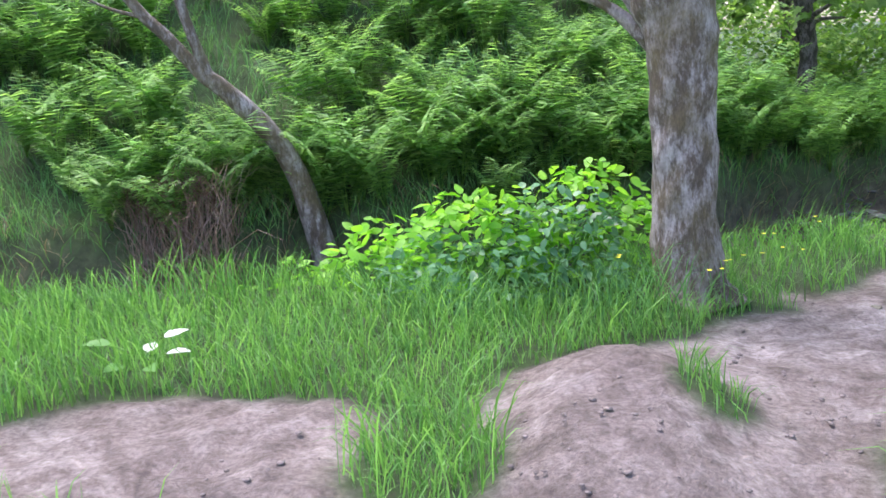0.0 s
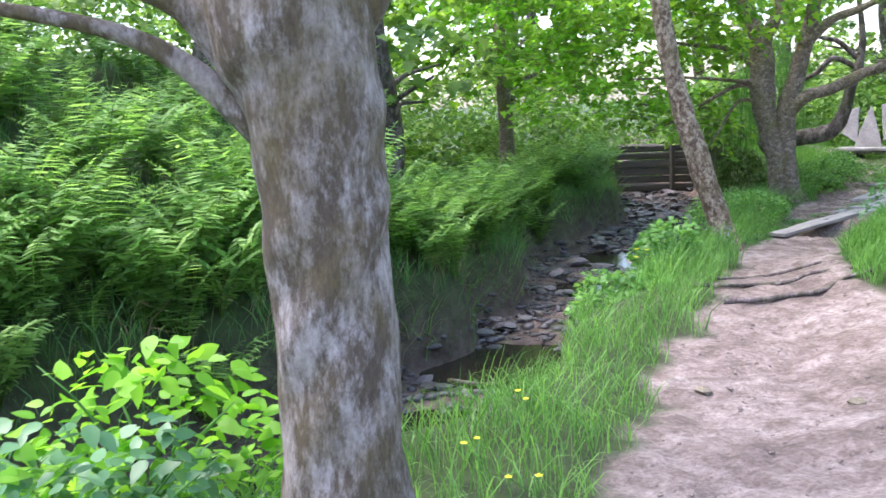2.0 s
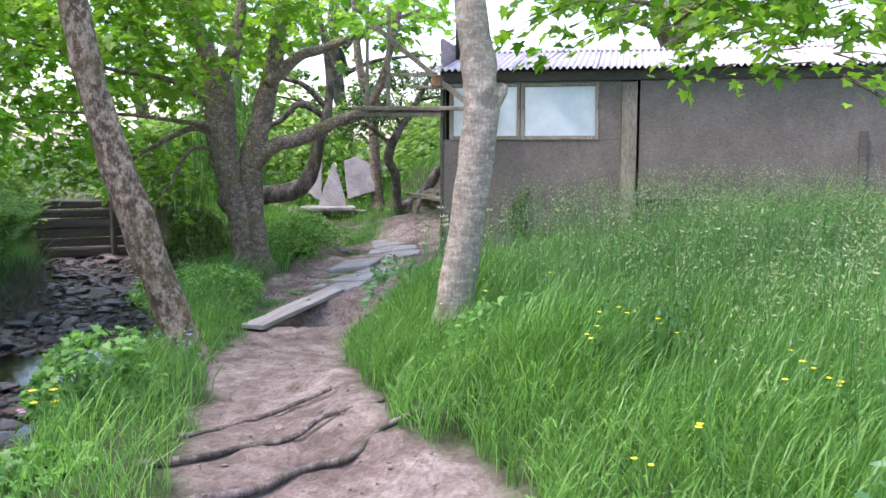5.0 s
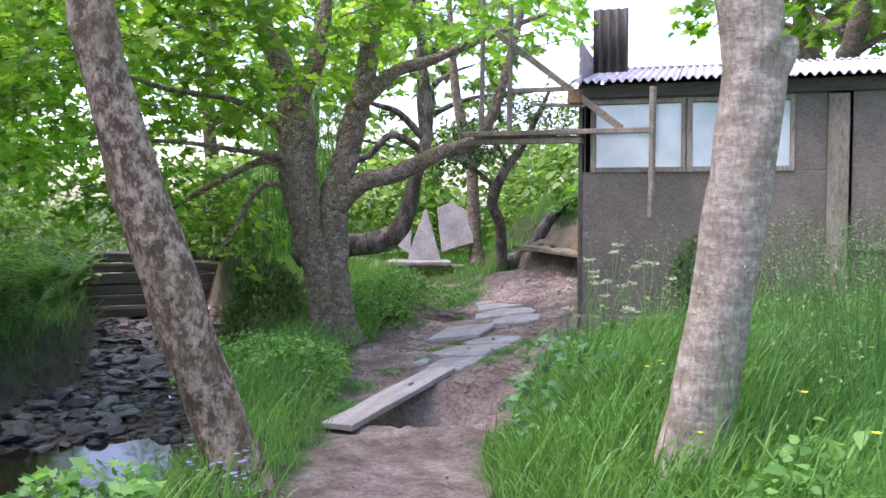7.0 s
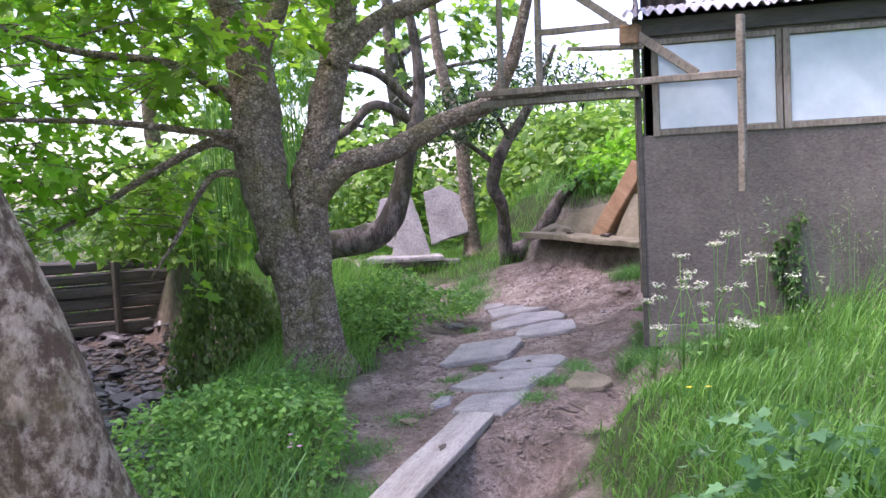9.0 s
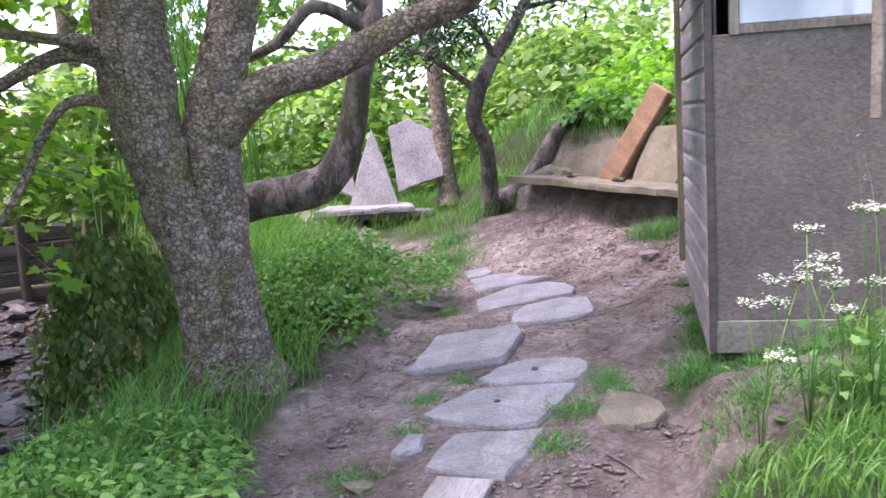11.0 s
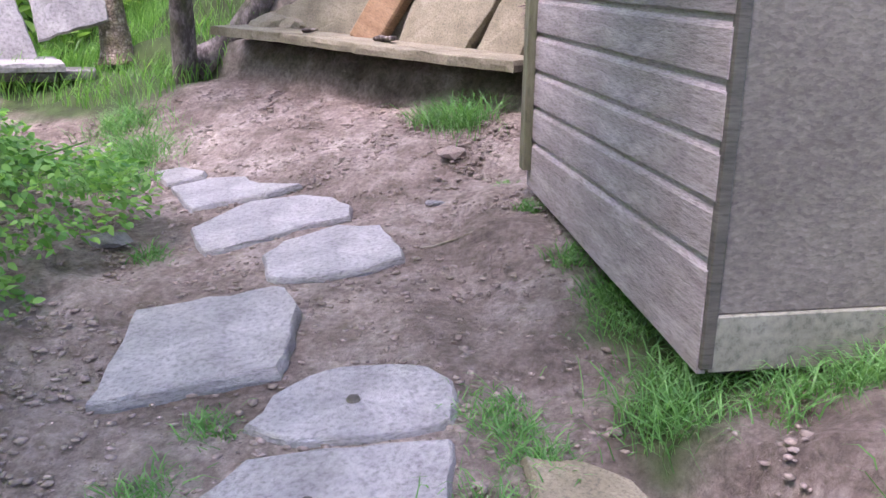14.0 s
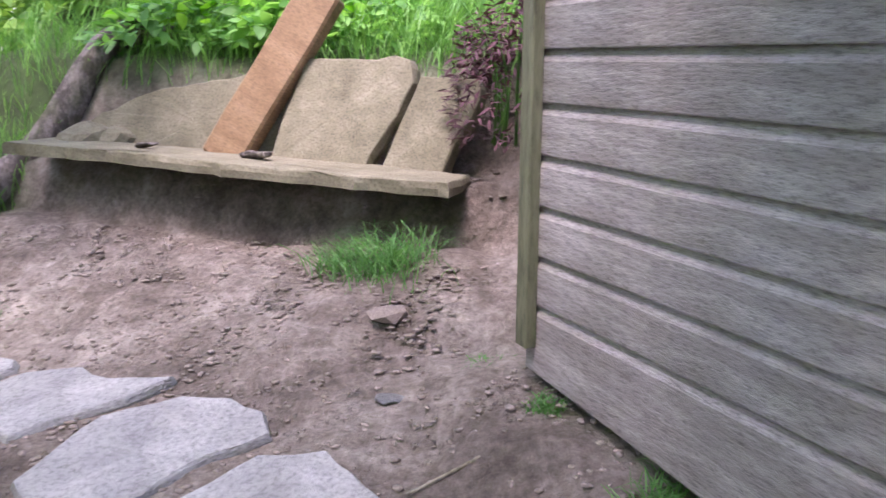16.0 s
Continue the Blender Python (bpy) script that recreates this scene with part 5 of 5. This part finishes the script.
# ---- grasses ----
def blades(x, y, h, wd, seed, lean=.35, z=None):
    """Grass blades rooted at the places, each bending over its height."""
    rr = np.random.default_rng(seed)
    n = len(x)
    if z is None:
        z = land(x, y)[0]
    a, b = rr.uniform(0, 6.283, n), np.abs(rr.normal(lean, .2, n))
    f = rr.uniform(0, 6.283, n)
    base = np.stack([x, y, z - .02], 1)
    dx = np.stack([np.cos(a), np.sin(a), np.zeros(n)], 1)
    wx = np.stack([np.cos(f), np.sin(f), np.zeros(n)], 1)
    v = []
    for s, k in ((0, .8), (.4, 1), (.75, .7)):
        c = base + dx * (h * b * s ** 2)[:, None] + np.array((0, 0, 1.0)) * (h * (s - .22 * b * s * s))[:, None]
        v += [c - wx * (wd * k / 2)[:, None], c + wx * (wd * k / 2)[:, None]]
    v.append(base + dx * (h * b)[:, None] + np.array((0, 0, 1.0)) * (h * (1 - .45 * b))[:, None])
    v = np.stack(v, 1)
    f = np.array([(0, 1, 3), (0, 3, 2), (2, 3, 5), (2, 5, 4), (4, 5, 6)])
    return v.reshape(-1, 3), (np.arange(n)[:, None, None] * 7 + f[None]).reshape(-1, 3)


def scatter(n, x0, x1, y0, y1, keep, seed):
    rr = np.random.default_rng(seed)
    x, y = rr.uniform(x0, x1, n), rr.uniform(y0, y1, n)
    k = keep(x, y, rr.random(n))
    return x[k], y[k]


def track_info(x, y):
    d, side, v = along(TRACK, x, y)
    return d - v[..., 1], side


def shed_free(x, y):
    u = (x - SHED.x) * SHED_U.x + (y - SHED.y) * SHED_U.y
    w = (x - SHED.x) * SHED_W.x + (y - SHED.y) * SHED_W.y
    return ~((u > -.03) & (u < DEPTH + .05) & (w > -.08) & (w < LENGTH))


def clumpy(x, y, seed, scale=3.0):
    return vnoise(x * scale, y * scale, seed)


def meadow_keep(x, y, q):
    e, s = track_info(x, y)
    z, soil, bed = land(x, y)
    return (s < 0) & (e > -.02) & (soil < .35) & shed_free(x, y) & (y - x < 1.2) & (q < np.clip(1.25 - .11 * e, .2, 1) * (.35 + .9 * clumpy(x, y, 21))) & ~((x > 11.5) & (y > 9.9)) & (np.hypot((x - 11.35) / .8, (y - 9.75) / .45) > 1)


def sward(name, label, x, y, lo, hi, w0, w1, mat, seed, lean=.35, tall=None):
    rr = np.random.default_rng(seed)
    h = rr.uniform(lo, hi, len(x)) * (.6 + .8 * clumpy(x, y, seed, 1.6))
    if tall is not None:
        h = h * tall
    return place(new(name, mesh_tris(name, *blades(x, y, h, rr.uniform(w0, w1, len(x)), seed, lean), mat)), None, label, "grass", "", "stuff")


x, y = scatter(430000, 1.5, 16, -4, 11, meadow_keep, 1)
e, s = track_info(x, y)
calm = step(.7, 2.7, np.hypot(x - 10.8, y - 8.9))
sward("meadow_grass", "tall lush meadow grass", x, y, .3, .72, .004, .0105, M_GRASS, 2, .5, (.5 + .5 * step(0, 1.0, e) + .25 * step(1.5, 4, e)) * (.36 + .64 * calm))
k = np.random.default_rng(3).random(len(x)) < .15 * calm * step(.3, 1.6, e)
xs, ys = x[k], y[k]
rr = np.random.default_rng(4)
h = rr.uniform(.7, 1.15, len(xs))
sv, sf = blades(xs, ys, h, np.full(len(xs), .003), 5, .12)
place(new("grass_stalks", mesh_tris("grass_stalks", sv, sf, M_GRASS_DARK)), None, "thin flowering grass stalks above the meadow", "grass", "", "stuff")
tips = sv.reshape(-1, 7, 3)[:, 6]
m = 9
tp = np.repeat(tips, m, 0) + np.stack([rr.normal(0, .018, m * len(tips)), rr.normal(0, .018, m * len(tips)), -rr.uniform(0, .14, m * len(tips))], 1)
place(new("seed_heads", mesh_tris("seed_heads", *leaves(tp, rr.uniform(0, 6.3, len(tp)), rr.normal(.5, .5, len(tp)), rr.uniform(.012, .024, len(tp)), LANCE * (1.7, 1), .5, 6), M_SEED)), None, "feathery pale grass seed heads", "grass", "", "stuff")


def verge_keep(x, y, q):
    e, s = track_info(x, y)
    z, soil, bed = land(x, y)
    bd, bs, bv = along(BROOK, x, y)
    return (s > 0) & (bs < 0) & (soil < .4) & (bed < .45) & (q < .3 + .9 * clumpy(x, y, 22)) & ~((x > 10.2) & (e > 1.5))


x, y = scatter(190000, -4, 12.5, -2, 16, verge_keep, 7)
sward("verge_grass", "fresh green grass on the brook verge", x, y, .12, .42, .004, .009, M_GRASS, 8, .5)


def soft_keep(x, y, q):
    return ((np.hypot((x - 9.2) / 1.1, (y - 11.2) / 1.3) < 1) | (np.hypot((x - 1.15) / .95, (y - 2.3) / .45) < 1) | (np.hypot((x - 6) / 1.2, (y - 8) / .6) < 1)) & (land(x, y)[1] < .3) & (land(x, y)[2] < .4) & (q < .35 + .8 * clumpy(x, y, 27))


x, y = scatter(60000, -.5, 11, 1.5, 13, soft_keep, 71)
sward("brookside_grass", "tall soft grass beside the brook", x, y, .28, .55, .004, .009, M_GRASS_DARK, 72, .5)


def start_keep(x, y, q):
    z, soil, bed = land(x, y)
    return (soil < .3) & (bed < .4) & (q < .5 + .6 * clumpy(x, y, 23))


x, y = scatter(16000, -2.5, 2.4, -.8, 2.6, start_keep, 9)
sward("path_edge_grass", "short grass tufts in the worn earth", x, y, .07, .2, .004, .008, M_GRASS, 10, .5)


def far_keep(x, y, q):
    bd, bs, bv = along(BROOK, x, y)
    return (bs > 0) & (bd > brook_half(x, y, bv[..., 0], True) + .04 + .2 * clumpy(x, y, 29, 1.4)) & (bd < 5.5) & (q < np.clip(1.2 - .17 * bd, .12, 1) * (.4 + .8 * clumpy(x, y, 24)))


x, y = scatter(150000, -7, 13, 2, 20, far_keep, 11)
sward("bank_grass", "long arching grass on the far bank", x, y, .16, .38, .005, .011, M_GRASS_DARK, 12, .6)
rr = np.random.default_rng(13)


def lip_keep(x, y, q):
    bd, bs, bv = along(BROOK, x, y)
    return (bs > 0) & (np.abs(bd - brook_half(x, y, bv[..., 0], True) - .2) < .2) & (q < 1.7 * clumpy(x, y, 28, 1.7) - .25)


x, y = scatter(60000, -5, 13, 2, 20, lip_keep, 14)
sward("dry_bank_grass", "dry brown hanging grass at the water's edge", x, y, .2, .45, .004, .008, M_DRY, 15, .9)
x, y = scatter(90000, -5, 13, 2, 20, lip_keep, 18)
sward("lip_grass", "long green grass hanging over the brook", x, y, .2, .5, .005, .01, M_GRASS, 19, .8)


x, y = scatter(9000, -2.6, -1.2, 3.7, 4.8, lambda a, b, c: (np.hypot((a + 1.9) / .5, (b - 4.3) / .3) < 1) & (c < .35), 20)
sward("dead_bracken", "dead pinkish-brown bracken on the far bank", x, y, .3, .7, .005, .012, M_BRACKEN, 21, .6)


def rough_keep(x, y, q):
    e, s = track_info(x, y)
    z, soil, bed = land(x, y)
    n = (x - SEAT_A.x) * SEAT_N.x + (y - SEAT_A.y) * SEAT_N.y
    a = (x - SEAT_A.x) * SEAT_U.x + (y - SEAT_A.y) * SEAT_U.y
    bank = (n > .62) & (a > -1.5) & (a < 4.5)
    wood = (x > 10.4) & (y > 13.0) & (e > .15)
    bd, bs, bv = along(BROOK, x, y)
    return (bank | wood) & (bd > 1.4) & (soil < .6) & (q < .25 + .9 * clumpy(x, y, 25)) & shed_free(x, y)


x, y = scatter(90000, 10.2, 20, 10.2, 20, rough_keep, 16)
sward("bank_top_grass", "rough grass on the bank and under the trees", x, y, .12, .36, .004, .009, M_GRASS, 17, .5)
tufts = [(14.2, 11.42, .16, .17), (14.28, 11.62, .12, .13), (13.55, 11.0, .05, .05), (13.2, 10.82, .05, .05), (12.75, 10.55, .08, .07), (12.35, 10.28, .13, .1), (12.0, 10.1, .14, .12), (11.88, 9.84, .14, .1), (11.98, 9.64, .14, .12), (12.07, 9.45, .14, .12), (11.4, 9.42, .2, .12), (11.1, 9.6, .16, .1), (12.6, 12.25, .07, .08), (12.25, 11.6, .07, .05),
         (11.55, 11.3, .09, .06), (11.25, 11.3, .1, .06), (11.8, 10.58, .12, .06), (11.3, 10.45, .14, .08), (10.95, 10.35, .12, .07), (10.9, 11.1, .1, .05), (9.2, 10.2, .25, .1), (9.8, 10.75, .2, .08), (10.4, 11.0, .14, .06), (14.0, 13.35, .25, .14), (13.6, 13.3, .25, .12), (14.35, 13.7, .2, .14),
         (11.82, 10.12, .12, .14), (11.6, 10.4, .1, .08), (11.72, 10.5, .1, .07), (12.5, 10.38, .09, .1), (8.3, 9.55, .16, .07), (8.0, 9.2, .14, .06)]
for k, (x, y, rad, h) in enumerate(tufts):
    rr = np.random.default_rng(700 + k)
    n = int(120 + 11000 * rad * rad)
    px, py = x + rr.normal(0, rad * .5, n), y + rr.normal(0, rad * .5, n)
    me = mesh_tris("grass_tuft", *blades(px, py, rr.uniform(.3, 1.2, n) * h * 1.25, rr.uniform(.003, .0065, n), 800 + k, .9), M_GRASS_DARK)
    place(new("grass_tuft", me), None, "small bright grass tuft rooted in bare earth", "grass", "", "stuff")


# ---- flowers ----
def flower(name, label, x, y, h, heads, size, mat, seed, spread=.03, petals=5, droop=0.0):
    rr = np.random.default_rng(seed)
    z = ground_z(x, y)
    root = base_of(name, (x, y, z), label, "flower", name + " plants")
    lx, ly = rr.normal(0, .05, 2)
    stems, pos = [tube([(x, y, z - .02, .003), (x + lx * .4, y + ly * .4, z + h * .6, .0028), (x + lx, y + ly, z + h * .9, .0022)], 4, .15, 0)], []
    for k in range(heads):
        q = (x + lx + rr.normal(0, spread), y + ly + rr.normal(0, spread), z + h * rr.uniform(.86, 1.0) - droop * k)
        stems.append(tube([(x + lx * .6, y + ly * .6, z + h * .7, .002), (*q, .0015)], 3, .2, 0))
        pos.append(q)
    part("stem", mesh_tris("stem", *joined(stems), M_HERB), root)
    pos = np.repeat(np.array(pos), petals, 0)
    a = np.tile(np.arange(petals) * 6.283 / petals, heads)
    part("blossom", mesh_tris("blossom", *leaves(pos, a, np.full(len(a), .35), np.full(len(a), size), OVATE * (1.5, 1), .1, seed), mat), root)
    return root


rr = np.random.default_rng(33)
for k in range(70):
    x, y = scatter(1, 4.2, 11.2, 1.8, 8.8, lambda a, b, c: np.array([True]), 900 + k)
    e, s = track_info(x, y)
    if s[0] < 0 and e[0] > .2 and shed_free(x, y)[0]:
        flower("buttercup", "yellow buttercup among meadow grass", x[0], y[0], rr.uniform(.42, .66), int(rr.integers(1, 4)), .014, M_YELLOW, 1000 + k, .05)
for k, (x, y) in enumerate([(2.25, 2.55), (2.4, 2.75), (2.6, 3.2), (2.1, 2.3), (1.7, 2.35), (3.0, 3.7), (2.75, 2.9)]):
    flower("buttercup", "yellow buttercup on the grassy verge", x, y, .34, 2, .017, M_YELLOW, 1100 + k, .05)
flower("yellow_iris", "yellow iris beside the brook", 5.85, 7.95, .5, 5, .03, M_YELLOW, 1200, .07, 5, .04)
flower("campion", "pink campion flowers at the brook edge", 5.8, 8.2, .55, 4, .025, M_PINK, 1201, .05)
flower("campion", "pink campion flowers at the brook edge", 9.0, 10.45, .3, 4, .018, M_PINK, 1202, .05)
for k in range(9):
    flower("bluebell", "pale violet bluebells at the leaning trunk's foot", 7.2 + rr.normal(0, .07), 8.5 + rr.normal(0, .07), rr.uniform(.2, .36), 5, .018, M_VIOLET, 1300 + k, .02, 5, .03)
for k, (x, y, h) in enumerate([(10.95, 9.3, .68), (11.02, 9.12, .78), (10.9, 9.45, .55), (11.15, 9.25, .5), (11.1, 8.95, .3), (11.35, 9.0, .62)]):
    z = ground_z(x, y)
    root = base_of("cow_parsley", (x, y, z), "white lacy cow parsley before the shed corner", "flower", "cow parsley plants")
    stems, pos = [], []
    for j in range(4):
        q = np.array((x + rr.normal(0, .1), y + rr.normal(0, .1), z + h * rr.uniform(.7, 1.02)))
        stems.append(tube([(x, y, z - .02, .0035), (x + (q[0] - x) * .4, y + (q[1] - y) * .4, z + h * .55, .0026), (*q, .0014)], 4, .15, 0))
        for i in range(7):
            a = i * .9 + j
            o = q + (.034 * math.cos(a) * (i > 0), .034 * math.sin(a) * (i > 0), .022 + rr.normal(0, .004))
            stems.append(tube([(*q, .0015), (*o, .001)], 3, .1, 0))
            pos.append(o + rr.normal(0, .008, (10, 3)) * (1.2, 1.2, .9))
    pos = np.concatenate(pos)
    part("stem", mesh_tris("stem", *joined(stems), M_HERB), root)
    part("umbel", mesh_tris("umbel", *leaves(pos, rr.uniform(0, 6.3, len(pos)), rr.normal(0, .2, len(pos)), rr.uniform(.007, .014, len(pos)), PETAL, .2, k), M_WHITE), root, "white flower umbels")
    m = 12
    lp = np.array((x, y, z)) + np.stack([rr.normal(0, .1, m), rr.normal(0, .1, m), rr.uniform(.05, h * .6, m)], 1)
    part("leaf", mesh_tris("leaf", *leaves(lp, rr.uniform(0, 6.3, m), rr.normal(0, .4, m), rr.uniform(.035, .065, m), MAPLE, .4, k), M_HERB), root)
for k in range(7):
    a = k * .9
    x, y = -.6 + .13 * math.cos(a), 1.2 + .12 * math.sin(a)
    lp = np.array([(x, y, ground_z(x, y) + .12 + .05 * math.sin(k * 2))])
    # first three leaves are painted white for the light they catch
    ob = new("pale_dock_leaf", mesh_tris("pale_dock_leaf", *leaves(lp, np.array([a]), np.array([.2]), np.array([.13]), OVATE, .3, k), M_WHITE if k < 3 else M_HERB))
    place(ob, None, "broad leaf on the verge, caught light painted white on some", "leaf", "broad leaves by the path")

# ---- stones ----
def pebble(name, seed, mat, flat=.45, size=1.0):
    rr = np.random.default_rng(seed)
    bm = bmesh.new()
    bmesh.ops.create_icosphere(bm, subdivisions=1, radius=size)
    st = rr.uniform(.7, 1.3, 3)
    for v in bm.verts:
        v.co = Vector((v.co.x * st[0], v.co.y * st[1], v.co.z * flat * st[2])) + Vector(rr.normal(0, .1 * size, 3)) * (1, 1, .4)[0]
    return mesh_bm(name, bm, mat)


SLATES = [pebble("slate_stone", 60 + k, M_STREAMSTONE, .28) for k in range(6)]
rr = np.random.default_rng(61)
count = 0
while count < 280:
    s = rr.random()
    i = int(s * 8)
    a, b = BROOK[4 + i % 8][:2], BROOK[5 + i % 8][:2]
    q = rr.random()
    x, y = a[0] + (b[0] - a[0]) * q + rr.normal(0, .5), a[1] + (b[1] - a[1]) * q + rr.normal(0, .5)
    if y < 9.5 and rr.random() < .55:
        continue
    z, soil, bed = land(np.array([x]), np.array([y]))
    if bed[0] < .8 or z[0] < -.95:
        continue
    sz = rr.uniform(.05, .15) * (1.1 if y > 11 else .8)
    ob = new("slate_stone", SLATES[count % 6])
    ob.matrix_basis = pose(x, y, z[0] + .035 + rr.uniform(0, .03), rr.normal(0, 9), rr.normal(0, 9), rr.uniform(0, 360)) @ Matrix.Diagonal((sz, sz, sz, 1))
    tagged(ob, "dark flat wet slate in the brook bed", "stone", "slates in the brook")
    count += 1
rr = np.random.default_rng(62)
ico = pebble("x", 1, M_CRUMB, .6)
iv = np.array([v.co[:] for v in ico.vertices])
jf = np.array([p.vertices[:] for p in ico.polygons])
bpy.data.meshes.remove(ico)


def crumbs(name, label, n, x0, x1, y0, y1, keep, s0, s1, mat, seed, power=3):
    rr = np.random.default_rng(seed)
    x, y = scatter(n, x0, x1, y0, y1, keep, seed)
    z = land(x, y)[0]
    m = len(x)
    s = s0 + (s1 - s0) * rr.random(m) ** power
    a = rr.uniform(0, 6.283, m)
    st = rr.uniform(.6, 1.4, (m, 1, 3))
    v = iv[None] * st * s[:, None, None]
    v = np.stack([v[..., 0] * np.cos(a)[:, None] - v[..., 1] * np.sin(a)[:, None], v[..., 0] * np.sin(a)[:, None] + v[..., 1] * np.cos(a)[:, None], v[..., 2]], -1) + np.stack([x, y, z + s * .15], 1)[:, None]
    f = (np.arange(m)[:, None, None] * len(iv) + jf[None]).reshape(-1, 3)
    place(new(name, mesh_tris(name, v.reshape(-1, 3), f, mat)), None, label, "stones", "", "stuff")


def soil_keep(x, y, q):
    return (land(x, y)[1] > .6) & (q < .25 + .9 * clumpy(x, y, 30, 1.5))


crumbs("earth_crumbs", "loose crumbs and grit on the trodden earth", 60000, 9.8, 15, 9.8, 14.5, soil_keep, .002, .015, M_CRUMB, 63, 4)
crumbs("path_grit", "small stones bedded in the path", 26000, 0, 9.8, -1, 10.5, soil_keep, .002, .014, M_CRUMB, 64, 4)
crumbs("brook_gravel", "small dark slate chips in the brook bed", 45000, -3, 13, 3, 20, lambda x, y, q: (land(x, y)[2] > .6) & (land(x, y)[0] > -.93), .012, .07, M_STREAMSTONE, 65, 3)
for k, (x, y, s, lab, mat) in enumerate([(12.65, 12.48, .1, "flat pinkish stone beside the herb patch", M_SLATE), (13.86, 11.37, .07, "low earth-brown stone in the slope", M_CRUMB), (11.7, 12.54, .08, "pale flat stone near the tree", M_SANDSTONE),
                                         (10.37, 10.92, .06, "pale flat stone near the slabs", M_SANDSTONE), (4.45, 4.6, .06, "pale leaf-shaped stone on the path", M_SANDSTONE), (13.4, 11.3, .045, "small angular stone in loose soil", M_SLATE),
                                         (5.0, 4.0, .05, "pale stone bedded in the path", M_SANDSTONE), (3.1, 2.75, .05, "pale chip at the grass edge", M_SANDSTONE), (9.75, 9.6, .09, "pale stone in the muddy gap", M_SANDSTONE), (10.0, 9.85, .07, "grey stone in the muddy gap", M_SLATE)]):
    ob = new("stone", pebble("stone", 90 + k, mat, .4))
    ob.matrix_basis = pose(x, y, ground_z(x, y) + s * .12, 0, 0, 40 * k) @ Matrix.Diagonal((s, s, s, 1))
    tagged(ob, lab, "stone", "loose stones on the path")

# ---- roots and sticks ----
def ground_run(name, label, pts, rad, mat, category, sink=.3):
    line = [(x, y, ground_z(x, y) + rad * (1 - 2 * sink) + .006, rad * (1 - .5 * i / len(pts))) for i, (x, y) in enumerate(pts)]
    v, f = tube(line, 8, .05, .15, 3)
    return place(new(name, mesh_tris(name, v, f, mat, True)), None, label, category, category + "s on the ground")


ground_run("tree_root", "exposed dark root crossing the path", [(5.75, 6.85), (6.05, 6.72), (6.3, 6.74), (6.55, 6.6), (6.8, 6.62), (7.1, 6.5), (7.3, 6.52)], .02, M_BARK_DARK, "root")
ground_run("tree_root", "exposed dark root crossing the path", [(5.75, 6.35), (6.0, 6.22), (6.3, 6.26), (6.5, 6.12), (6.75, 6.15), (7.0, 6.05)], .024, M_BARK_DARK, "root")
ground_run("tree_root", "thin exposed root on the path", [(6.1, 7.1), (6.7, 7.15), (7.2, 7.0)], .018, M_BARK_DARK, "root")
ground_run("stick", "dead grey branch lying over the brook", [(3.6, 7.0), (4.1, 7.15), (4.7, 7.6)], .018, M_BARK_PALE, "stick", -2)
for k, (x, y, a) in enumerate([(13.3, 12.95, .4), (13.0, 11.0, 2.0), (10.9, 9.9, 1.0), (11.3, 11.9, .3)]):
    ground_run("stick", "thin dry twig on bare earth", [(x, y), (x + .12 * math.cos(a), y + .12 * math.sin(a)), (x + .22 * math.cos(a + .2), y + .22 * math.sin(a + .2))], .006, M_TIMBER, "stick", 0)
ground_run("log", "dark rotting log lying on the earth bank", [(15.2, 13.75), (15.5, 13.5), (15.8, 13.25), (16.1, 13.0)], .11, M_BARK_DARK, "log", .2)
